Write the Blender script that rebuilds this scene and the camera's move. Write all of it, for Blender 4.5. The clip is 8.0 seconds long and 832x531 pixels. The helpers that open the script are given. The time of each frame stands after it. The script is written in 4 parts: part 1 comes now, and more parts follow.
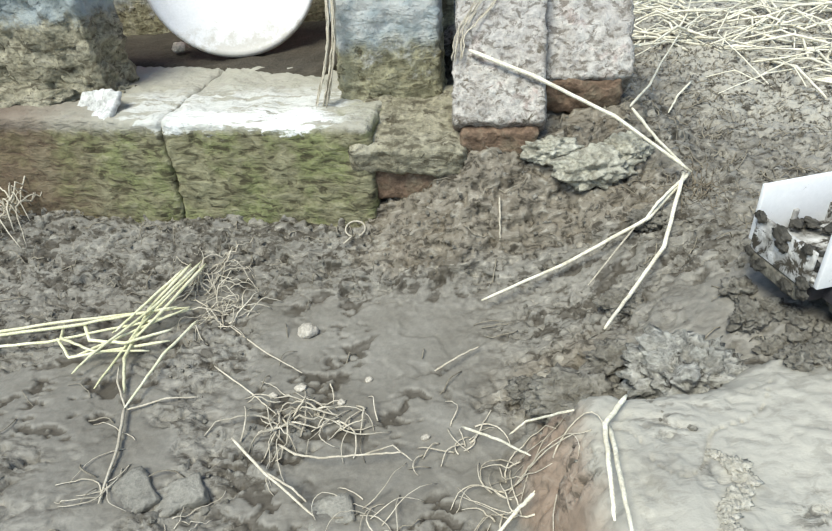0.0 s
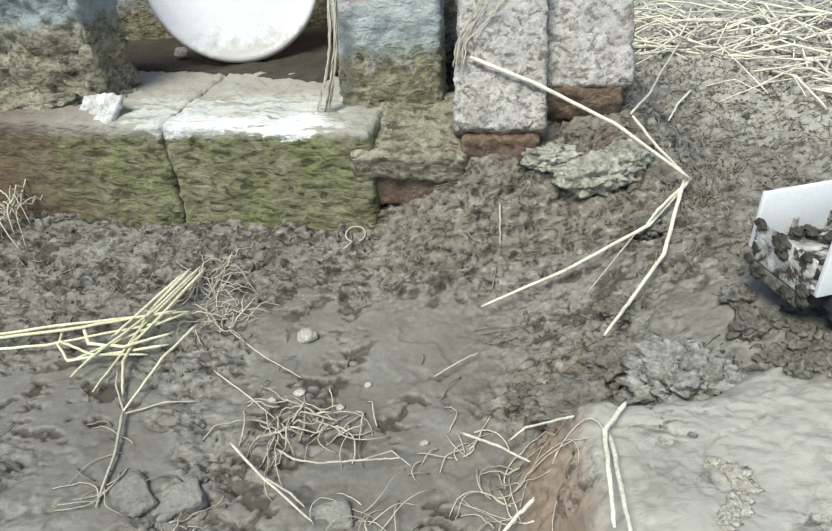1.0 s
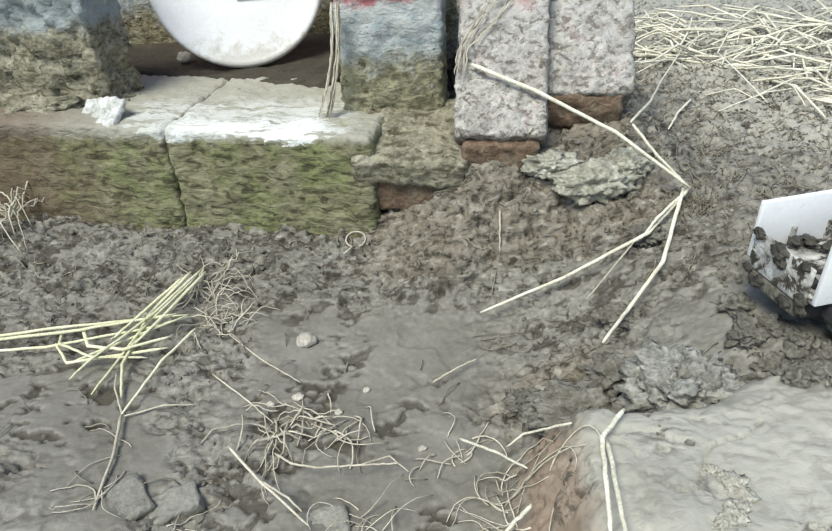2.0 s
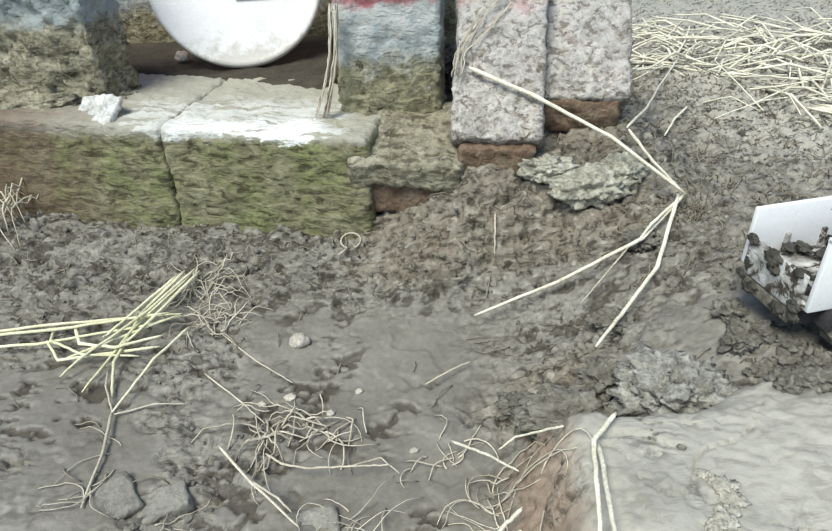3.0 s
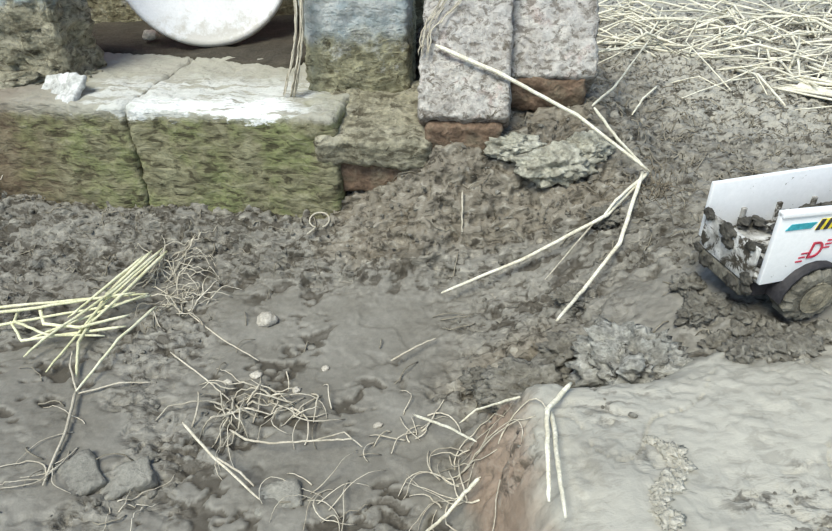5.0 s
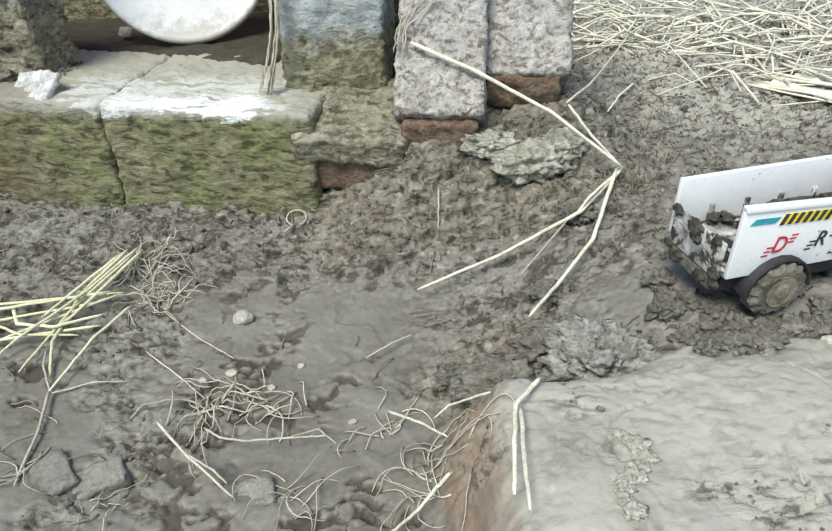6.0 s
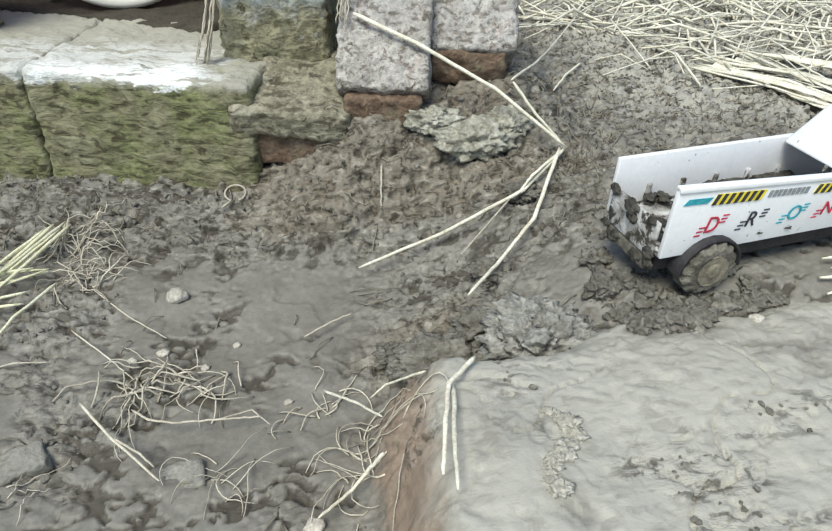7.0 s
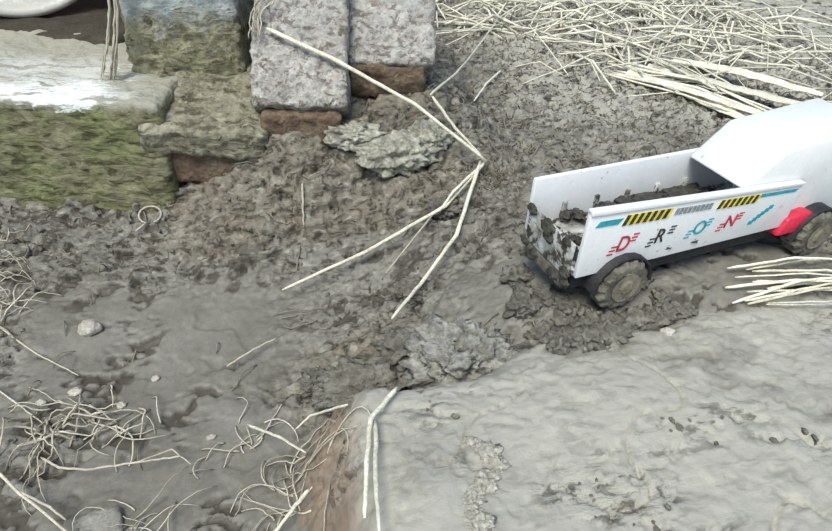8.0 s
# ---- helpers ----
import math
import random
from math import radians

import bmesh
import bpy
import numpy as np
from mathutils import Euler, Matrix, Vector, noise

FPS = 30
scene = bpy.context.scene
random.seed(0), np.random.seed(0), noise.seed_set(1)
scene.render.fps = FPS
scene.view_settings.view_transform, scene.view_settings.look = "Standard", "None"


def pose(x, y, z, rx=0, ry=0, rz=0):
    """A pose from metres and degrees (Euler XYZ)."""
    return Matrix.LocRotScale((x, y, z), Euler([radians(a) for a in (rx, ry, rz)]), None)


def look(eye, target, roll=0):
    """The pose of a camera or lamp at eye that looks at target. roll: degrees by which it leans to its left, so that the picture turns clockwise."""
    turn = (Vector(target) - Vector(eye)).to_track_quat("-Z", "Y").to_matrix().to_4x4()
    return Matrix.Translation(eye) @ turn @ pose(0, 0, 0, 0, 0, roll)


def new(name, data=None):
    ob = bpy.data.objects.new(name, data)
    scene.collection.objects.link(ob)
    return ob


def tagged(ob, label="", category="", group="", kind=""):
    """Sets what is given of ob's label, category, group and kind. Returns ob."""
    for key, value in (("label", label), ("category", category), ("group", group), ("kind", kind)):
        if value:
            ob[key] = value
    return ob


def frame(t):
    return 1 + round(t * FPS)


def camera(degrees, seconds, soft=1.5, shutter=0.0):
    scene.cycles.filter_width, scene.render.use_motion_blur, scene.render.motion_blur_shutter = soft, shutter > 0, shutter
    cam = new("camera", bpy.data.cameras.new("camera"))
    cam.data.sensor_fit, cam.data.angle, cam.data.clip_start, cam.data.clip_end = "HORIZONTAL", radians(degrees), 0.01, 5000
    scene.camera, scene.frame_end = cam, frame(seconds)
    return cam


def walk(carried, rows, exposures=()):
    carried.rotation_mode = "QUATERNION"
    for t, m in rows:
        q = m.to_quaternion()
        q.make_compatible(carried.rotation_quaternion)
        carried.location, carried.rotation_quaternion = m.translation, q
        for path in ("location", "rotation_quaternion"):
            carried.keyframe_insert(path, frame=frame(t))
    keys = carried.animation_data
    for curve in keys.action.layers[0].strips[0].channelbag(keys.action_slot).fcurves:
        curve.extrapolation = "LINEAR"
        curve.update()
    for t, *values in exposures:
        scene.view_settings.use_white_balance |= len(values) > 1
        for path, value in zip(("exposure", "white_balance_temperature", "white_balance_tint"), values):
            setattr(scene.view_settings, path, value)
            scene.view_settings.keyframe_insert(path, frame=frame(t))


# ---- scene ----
cam = camera(66.6, 8.0, soft=1.3)
PATH = [
    (0, (0.036, -0.041, 0.397), (-0.025, 1.61, -0.73), -4.6),
    (0.5, (0.036, -0.041, 0.397), (-0.021, 1.615, -0.724), -4.4),
    (1, (0.035, -0.042, 0.396), (-0.022, 1.622, -0.713), -4.1),
    (1.5, (0.035, -0.043, 0.397), (-0.027, 1.625, -0.705), -3.9),
    (3, (0.037, -0.044, 0.394), (-0.007, 1.637, -0.688), -2.5),
    (3.5, (0.039, -0.047, 0.391), (-0.028, 1.624, -0.705), -2.0),
    (4, (0.047, -0.048, 0.389), (0.015, 1.609, -0.731), -2.0),
    (4.5, (0.051, -0.049, 0.388), (0.039, 1.61, -0.73), -1.9),
    (6, (0.066, -0.053, 0.389), (0.106, 1.598, -0.74), -1.6),
    (6.5, (0.074, -0.051, 0.384), (0.148, 1.591, -0.755), -0.4),
    (7, (0.08, -0.047, 0.383), (0.257, 1.556, -0.8), 1.6),
    (7.5, (0.088, -0.042, 0.393), (0.37, 1.566, -0.762), 3.1),
    (8, (0.095, -0.031, 0.402), (0.462, 1.529, -0.795), 3.6),
]
walk(cam, [(t, look(eye, target, roll)) for t, eye, target, roll in PATH], exposures=[(0, 0.54, 6650, 4), (0.5, 0.40, 6650, 4), (1.5, 0.37, 6650, 4), (4.5, 0.42, 6650, 4), (8, 0.24, 6600, 5)])

# ---------------------------------------------------------------- light
world = bpy.data.worlds.new("world")
scene.world = world
world.use_nodes = True
wn = world.node_tree.nodes
sky = wn.new("ShaderNodeTexSky")
sky.sky_type, sky.sun_disc = "NISHITA", False
sky.sun_elevation, sky.sun_rotation = radians(60), radians(213)
wn["Background"].inputs["Strength"].default_value = 0.125
world.node_tree.links.new(sky.outputs["Color"], wn["Background"].inputs["Color"])

sun = new("sun", bpy.data.lights.new("sun", "SUN"))
sun.data.energy, sun.data.angle, sun.data.color = 2.9, radians(26), (1.0, 0.98, 0.93)
sun.matrix_world = look((-0.80, -0.75, 2.5), (0, 0.5, 0))


# ---------------------------------------------------------------- materials
def material(name, colours, scale=40.0, rough=0.9, bump=0.3, grain=400.0, detail=8.0, metal=0.0, specular=0.3, vary=0.0,
             stretch=(1, 1, 1), contrast=0.28, specks=None):
    """Two scales of noise: blotches in the given colours and a fine grain, with relief."""
    m = bpy.data.materials.new(name)
    m.use_nodes = True
    n, l = m.node_tree.nodes, m.node_tree.links
    b = n["Principled BSDF"]
    tc = n.new("ShaderNodeTexCoord")
    mp = n.new("ShaderNodeMapping")
    mp.inputs["Scale"].default_value = stretch
    l.new(tc.outputs["Object"], mp.inputs["Vector"])
    big, fine = n.new("ShaderNodeTexNoise"), n.new("ShaderNodeTexNoise")
    for node, s in ((big, scale), (fine, grain)):
        node.inputs["Scale"].default_value, node.inputs["Detail"].default_value = s, detail
        node.inputs["Roughness"].default_value = 0.62
        l.new(mp.outputs["Vector"], node.inputs["Vector"])
    ramp = n.new("ShaderNodeValToRGB")
    e = ramp.color_ramp.elements
    while len(e) < len(colours):
        e.new(0.5)
    for i, c in enumerate(colours):
        e[i].position = 0.3 + 0.4 * i / max(1, len(colours) - 1)
        e[i].color = (*c, 1)
    l.new(big.outputs["Fac"], ramp.inputs["Fac"])
    hsv = n.new("ShaderNodeHueSaturation")
    l.new(ramp.outputs["Color"], hsv.inputs["Color"])
    rng = n.new("ShaderNodeMapRange")
    rng.inputs["From Min"].default_value, rng.inputs["From Max"].default_value = 0.3, 0.7
    rng.inputs["To Min"].default_value, rng.inputs["To Max"].default_value = 1 - contrast, 1 + contrast
    l.new(fine.outputs["Fac"], rng.inputs["Value"])
    value = rng.outputs["Result"]
    if vary:
        info = n.new("ShaderNodeObjectInfo")
        mul = n.new("ShaderNodeMath")
        mul.operation = "MULTIPLY_ADD"
        mul.inputs[1].default_value, mul.inputs[2].default_value = vary, 1 - vary / 2
        l.new(info.outputs["Random"], mul.inputs[0])
        both = n.new("ShaderNodeMath")
        both.operation = "MULTIPLY"
        l.new(mul.outputs[0], both.inputs[0])
        l.new(value, both.inputs[1])
        value = both.outputs[0]
    l.new(value, hsv.inputs["Value"])
    colour = hsv.outputs["Color"]
    if specks:
        tone, size, low, high = specks
        sp, sr, mix = n.new("ShaderNodeTexNoise"), n.new("ShaderNodeMapRange"), n.new("ShaderNodeMix")
        sp.inputs["Scale"].default_value, sp.inputs["Detail"].default_value = size, 6
        sp.inputs["Roughness"].default_value = 0.7
        sp.inputs["Distortion"].default_value = 0.6
        l.new(mp.outputs["Vector"], sp.inputs["Vector"])
        sr.inputs["From Min"].default_value, sr.inputs["From Max"].default_value = low, high
        l.new(sp.outputs["Fac"], sr.inputs["Value"])
        mix.data_type = "RGBA"
        l.new(sr.outputs["Result"], mix.inputs[0])
        l.new(colour, mix.inputs[6])
        mix.inputs[7].default_value = (*tone, 1)
        colour = mix.outputs[2]
    l.new(colour, b.inputs["Base Color"])
    b.inputs["Roughness"].default_value, b.inputs["Metallic"].default_value = rough, metal
    b.inputs["Specular IOR Level"].default_value = specular
    if bump:
        add = n.new("ShaderNodeMath")
        l.new(big.outputs["Fac"], add.inputs[0])
        l.new(fine.outputs["Fac"], add.inputs[1])
        bp = n.new("ShaderNodeBump")
        bp.inputs["Strength"].default_value, bp.inputs["Distance"].default_value = bump, 0.004
        l.new(add.outputs[0], bp.inputs["Height"])
        l.new(bp.outputs["Normal"], b.inputs["Normal"])
    return m


def layered(m, colour, axis, low, high, wobble=0.03, scale=30.0, amount=1.0, second=None, stretch=(1, 1, 1)):
    """Lays a coat of another colour over material m where one coordinate (0, 1, 2: x, y, z) passes from low to high,
    with a ragged edge; second = (axis, low, high) limits it further."""
    n, l = m.node_tree.nodes, m.node_tree.links
    b = n["Principled BSDF"]
    old = b.inputs["Base Color"].links[0].from_socket
    tc, sep, nz = n.new("ShaderNodeNewGeometry"), n.new("ShaderNodeSeparateXYZ"), n.new("ShaderNodeTexNoise")
    l.new(tc.outputs["Position"], sep.inputs[0])
    mp = n.new("ShaderNodeMapping")
    mp.inputs["Scale"].default_value = stretch
    l.new(tc.outputs["Position"], mp.inputs["Vector"])
    l.new(mp.outputs["Vector"], nz.inputs["Vector"])
    nz.inputs["Scale"].default_value, nz.inputs["Detail"].default_value = scale, 9
    nz.inputs["Roughness"].default_value = 0.7
    fac = None
    for ax, lo, hi in [(axis, low, high)] + list(second or ()):
        off = n.new("ShaderNodeMath")
        off.operation = "MULTIPLY_ADD"
        off.inputs[1].default_value = wobble * 2
        l.new(nz.outputs["Fac"], off.inputs[0])
        l.new(sep.outputs[ax], off.inputs[2])
        r = n.new("ShaderNodeMapRange")
        r.interpolation_type = "SMOOTHSTEP"
        r.inputs["From Min"].default_value, r.inputs["From Max"].default_value = lo + wobble, hi + wobble
        l.new(off.outputs[0], r.inputs["Value"])
        if fac is None:
            fac = r.outputs["Result"]
        else:
            mu = n.new("ShaderNodeMath")
            mu.operation = "MULTIPLY"
            l.new(fac, mu.inputs[0])
            l.new(r.outputs["Result"], mu.inputs[1])
            fac = mu.outputs[0]
    am = n.new("ShaderNodeMath")
    am.operation = "MULTIPLY"
    am.inputs[1].default_value = amount
    l.new(fac, am.inputs[0])
    mix = n.new("ShaderNodeMix")
    mix.data_type = "RGBA"
    l.new(am.outputs[0], mix.inputs[0])
    l.new(old, mix.inputs[6])
    mix.inputs[7].default_value = (*colour, 1)
    l.new(mix.outputs[2], b.inputs["Base Color"])
    return m


def scaly_shaded(m, dark, light, size, stretch=(0.6, 1.0, 1.5), amount=1.0, relief=0.6, attribute=""):
    """Flaking crust with relief: shade painted into ragged gaps, light onto crumb tops; a mesh attribute may say how
    much of it there is.
    """
    n, l = m.node_tree.nodes, m.node_tree.links
    b = n["Principled BSDF"]
    old = b.inputs["Base Color"].links[0].from_socket
    tc, mp, nz = n.new("ShaderNodeNewGeometry"), n.new("ShaderNodeMapping"), n.new("ShaderNodeTexNoise")
    mp.inputs["Scale"].default_value = stretch
    l.new(tc.outputs["Position"], mp.inputs["Vector"])
    l.new(mp.outputs["Vector"], nz.inputs["Vector"])
    nz.inputs["Scale"].default_value, nz.inputs["Detail"].default_value = size, 5
    nz.inputs["Roughness"].default_value, nz.inputs["Distortion"].default_value = 0.6, 0.55
    share = None
    if attribute:
        share = n.new("ShaderNodeAttribute")
        share.attribute_name = attribute
    # the bump's own noise darkens hollows and lightens tops, as painted shading
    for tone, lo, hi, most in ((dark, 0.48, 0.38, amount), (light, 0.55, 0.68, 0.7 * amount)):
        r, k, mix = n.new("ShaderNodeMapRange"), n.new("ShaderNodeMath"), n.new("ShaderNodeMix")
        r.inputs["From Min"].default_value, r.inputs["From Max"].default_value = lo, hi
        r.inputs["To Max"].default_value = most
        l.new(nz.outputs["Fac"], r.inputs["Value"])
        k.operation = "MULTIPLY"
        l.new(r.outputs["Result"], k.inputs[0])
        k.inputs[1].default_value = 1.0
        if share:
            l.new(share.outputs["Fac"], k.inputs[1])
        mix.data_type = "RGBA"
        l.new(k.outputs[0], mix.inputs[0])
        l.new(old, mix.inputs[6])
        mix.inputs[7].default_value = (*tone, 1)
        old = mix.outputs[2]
    l.new(old, b.inputs["Base Color"])
    bp = n.new("ShaderNodeBump")
    bp.inputs["Strength"].default_value, bp.inputs["Distance"].default_value = relief, 0.004
    l.new(nz.outputs["Fac"], bp.inputs["Height"])
    if share:
        st = n.new("ShaderNodeMath")
        st.operation = "MULTIPLY"
        st.inputs[1].default_value = relief
        l.new(share.outputs["Fac"], st.inputs[0])
        l.new(st.outputs[0], bp.inputs["Strength"])
    if b.inputs["Normal"].links:
        l.new(b.inputs["Normal"].links[0].from_socket, bp.inputs["Normal"])
    l.new(bp.outputs["Normal"], b.inputs["Normal"])
    return m


def coated(m, attribute, colour, amount=1.0, scale=40.0):
    """Another colour where a mesh attribute says so, ragged-edged: soil, painted shade, painted flare glow."""
    n, l = m.node_tree.nodes, m.node_tree.links
    b = n["Principled BSDF"]
    at, nz, tc = n.new("ShaderNodeAttribute"), n.new("ShaderNodeTexNoise"), n.new("ShaderNodeNewGeometry")
    at.attribute_name = attribute
    l.new(tc.outputs["Position"], nz.inputs["Vector"])
    nz.inputs["Scale"].default_value, nz.inputs["Detail"].default_value = scale, 7
    add, r, mix = n.new("ShaderNodeMath"), n.new("ShaderNodeMapRange"), n.new("ShaderNodeMix")
    l.new(at.outputs["Fac"], add.inputs[0])
    l.new(nz.outputs["Fac"], add.inputs[1])
    r.interpolation_type = "SMOOTHSTEP"
    r.inputs["From Min"].default_value, r.inputs["From Max"].default_value, r.inputs["To Max"].default_value = 0.65, 1.35, amount
    l.new(add.outputs[0], r.inputs["Value"])
    mix.data_type = "RGBA"
    l.new(r.outputs["Result"], mix.inputs[0])
    l.new(b.inputs["Base Color"].links[0].from_socket, mix.inputs[6])
    mix.inputs[7].default_value = (*colour, 1)
    l.new(mix.outputs[2], b.inputs["Base Color"])
    return m


MUD = material("damp_mud", [(0.150, 0.138, 0.112), (0.200, 0.188, 0.158), (0.255, 0.242, 0.208)], 9, 0.55, 0.25, 160, specular=0.4, contrast=0.16)
# shade of the nicks put into the mud's colour, following the carved pits
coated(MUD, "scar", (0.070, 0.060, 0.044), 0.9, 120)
coated(MUD, "dry", (0.46, 0.44, 0.375), 0.82, 30)
coated(MUD, "brown", (0.205, 0.175, 0.128), 0.7, 30)
# orange lens-flare glow painted onto the mound's flank as a reddish tint
coated(MUD, "red", (0.40, 0.25, 0.16), 0.42, 45)
# gap shade and lit crumb tops painted in where the ground is rough
scaly_shaded(MUD, (0.055, 0.046, 0.032), (0.42, 0.395, 0.33), 100, (0.62, 1.15, 1.2), 0.95, 1.0, "rough")
PALECLOD = material("pale_grey_clod", [(0.20, 0.19, 0.16), (0.36, 0.35, 0.305), (0.48, 0.47, 0.425)], 70, 0.85, 1.0, 200, contrast=0.45, specks=((0.06, 0.052, 0.04), 90, 0.57, 0.64))
DRYCLOD = material("dry_mud_clod", [(0.38, 0.36, 0.29), (0.52, 0.49, 0.41), (0.60, 0.57, 0.49)], 60, 0.9, 0.9, 220, contrast=0.35)
WETMUD = material("wet_dark_mud", [(0.035, 0.032, 0.026), (0.075, 0.07, 0.058), (0.13, 0.12, 0.10)], 60, 0.5, 0.8, 260)
CLOD = material("mud_clod", [(0.115, 0.104, 0.083), (0.205, 0.192, 0.158), (0.29, 0.275, 0.235)], 60, 0.85, 0.8, 300, vary=0.3)
MOSS = material("mossy_plaster", [(0.150, 0.150, 0.080), (0.215, 0.230, 0.105), (0.215, 0.200, 0.120), (0.300, 0.290, 0.18)], 16, 0.95, 0.5, 170, contrast=0.22)
scaly_shaded(MOSS, (0.060, 0.052, 0.030), (0.37, 0.35, 0.23), 85, (0.6, 0.8, 1.6), 0.85, 0.9)
layered(MOSS, (0.40, 0.385, 0.325), 2, 0.136, 0.150, 0.014, 60, 0.85)
layered(MOSS, (0.62, 0.625, 0.58), 2, 0.146, 0.153, 0.075, 34, 0.8, [(1, 0.735, 0.690), (0, -0.33, -0.30), (0, -0.030, -0.055)], (0.35, 1.5, 1))
layered(MOSS, (0.84, 0.85, 0.82), 2, 0.144, 0.150, 0.05, 42, 1.0, [(1, 0.652, 0.630), (0, -0.262, -0.235), (0, -0.055, -0.085)], (0.30, 1.5, 1))
layered(MOSS, (0.15, 0.100, 0.070), 0, -0.30, -0.47, 0.05, 22, 0.75)
WALLPAINT = material("old_wall_paint", [(0.17, 0.155, 0.098), (0.28, 0.262, 0.165), (0.36, 0.34, 0.24)], 30, 0.95, 1.0, 150, contrast=0.5,
                     specks=((0.07, 0.06, 0.035), 70, 0.57, 0.65))
scaly_shaded(WALLPAINT, (0.085, 0.072, 0.042), (0.40, 0.385, 0.28), 80, (0.6, 0.8, 1.6), 0.7, 0.7)
layered(WALLPAINT, (0.36, 0.42, 0.445), 2, 0.195, 0.228, 0.03, 45, 0.85)
layered(WALLPAINT, (0.55, 0.55, 0.52), 2, 0.19, 0.26, 0.16, 60, 0.7)
layered(WALLPAINT, (0.45, 0.12, 0.14), 2, 0.262, 0.275, 0.03, 25, 0.85)
EARTHWALL = material("earth_caked_wall", [(0.17, 0.155, 0.105), (0.28, 0.26, 0.185), (0.37, 0.345, 0.26)], 30, 0.95, 1.0, 150, contrast=0.5,
                     specks=((0.06, 0.05, 0.032), 70, 0.57, 0.65))
scaly_shaded(EARTHWALL, (0.080, 0.068, 0.044), (0.41, 0.385, 0.30), 80, (0.6, 0.8, 1.6), 0.8, 0.8)
layered(EARTHWALL, (0.34, 0.39, 0.40), 2, 0.238, 0.258, 0.03, 45, 0.85)
layered(EARTHWALL, (0.45, 0.12, 0.14), 2, 0.278, 0.290, 0.03, 25, 0.85)
BRICK = material("weathered_brick", [(0.24, 0.215, 0.18), (0.37, 0.34, 0.30), (0.49, 0.465, 0.42), (0.40, 0.30, 0.265)], 30, 0.95, 1.0, 170, vary=0.15,
                 contrast=0.45, specks=((0.12, 0.10, 0.07), 90, 0.57, 0.64))
layered(BRICK, (0.58, 0.56, 0.54), 2, 0.17, 0.26, 0.12, 70, 0.45)
layered(BRICK, (0.50, 0.24, 0.25), 2, 0.255, 0.29, 0.05, 30, 0.8)
layered(BRICK, (0.15, 0.090, 0.065), 2, 0.150, 0.130, 0.03, 60, 0.7)
scaly_shaded(BRICK, (0.12, 0.10, 0.075), (0.54, 0.53, 0.49), 125, (0.8, 1.0, 1.0), 0.72, 0.9)
BRICKRED = material("red_brick_core", [(0.10, 0.070, 0.046), (0.20, 0.135, 0.092), (0.23, 0.19, 0.13)], 40, 0.95, 1.0, 200, contrast=0.45)
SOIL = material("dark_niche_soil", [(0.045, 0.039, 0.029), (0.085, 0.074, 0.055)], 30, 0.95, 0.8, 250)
STRAW = material("dry_straw", [(0.58, 0.53, 0.40), (0.74, 0.70, 0.56), (0.82, 0.79, 0.67)], 60, 0.6, 0.15, 500, vary=0.3)
ROOT = material("dry_root_fibre", [(0.40, 0.355, 0.27), (0.64, 0.59, 0.48)], 60, 0.85, 0.2, 500, vary=0.4)
ROOTDARK = material("dark_root_fibre", [(0.10, 0.085, 0.06), (0.26, 0.22, 0.16)], 60, 0.9, 0.2, 500, vary=0.4)
CHAFF = material("earthy_chaff", [(0.17, 0.148, 0.108), (0.33, 0.30, 0.235)], 60, 0.9, 0.2, 500)
GREEN = material("yellow_green_grass", [(0.60, 0.58, 0.33), (0.74, 0.72, 0.48), (0.79, 0.76, 0.59)], 30, 0.6, 0.15, 500, vary=0.25)
LID = material("soiled_white_enamel", [(0.84, 0.845, 0.84), (0.87, 0.87, 0.865), (0.82, 0.815, 0.79)], 20, 0.35, 0.05, 300, specular=0.5, contrast=0.06)
layered(LID, (0.40, 0.35, 0.24), 2, 0.200, 0.170, 0.06, 70, 0.5)
CHIP = material("white_painted_chip", [(0.28, 0.275, 0.25), (0.50, 0.50, 0.47), (0.78, 0.78, 0.76)], 60, 0.8, 0.5, 250, contrast=0.2)
PEBBLE = material("pale_pebble", [(0.42, 0.38, 0.31), (0.62, 0.58, 0.50)], 90, 0.8, 0.4, 400, vary=0.3)
PLASTER = material("pale_plaster_lump", [(0.27, 0.25, 0.19), (0.42, 0.405, 0.325), (0.54, 0.525, 0.44)], 50, 0.95, 1.0, 180, contrast=0.45)
for crusty in (PALECLOD, CLOD, PLASTER):
    scaly_shaded(crusty, (0.075, 0.065, 0.05), (0.43, 0.41, 0.36), 110, (0.7, 1.0, 1.2), 0.38, 0.7)
STONE = material("grey_stone", [(0.22, 0.21, 0.178), (0.285, 0.272, 0.232)], 60, 0.6, 0.5, 300, vary=0.3)
WHITE = material("white_toy_plastic", [(0.80, 0.81, 0.81), (0.86, 0.86, 0.86)], 40, 0.4, 0.03, 300, specular=0.5, contrast=0.04,
                 specks=((0.16, 0.14, 0.10), 130, 0.66, 0.70))
SMEARED = material("mud_smeared_plastic", [(0.10, 0.09, 0.07), (0.50, 0.49, 0.46), (0.84, 0.84, 0.83)], 55, 0.55, 0.5, 200, contrast=0.15,
                   specks=((0.07, 0.06, 0.045), 70, 0.50, 0.56))
TYRE = material("muddy_tyre", [(0.05, 0.045, 0.036), (0.16, 0.148, 0.118), (0.24, 0.225, 0.185)], 80, 0.9, 0.7, 300)
CHASSIS = material("dark_chassis_plastic", [(0.015, 0.015, 0.02), (0.05, 0.045, 0.045)], 60, 0.6, 0.2, 300)
HUB = material("muddy_hub", [(0.16, 0.14, 0.10), (0.30, 0.27, 0.20)], 120, 0.7, 0.5, 400)
RED = material("red_plastic", [(0.55, 0.02, 0.05), (0.65, 0.03, 0.07)], 40, 0.35, 0.03, 300, specular=0.5)
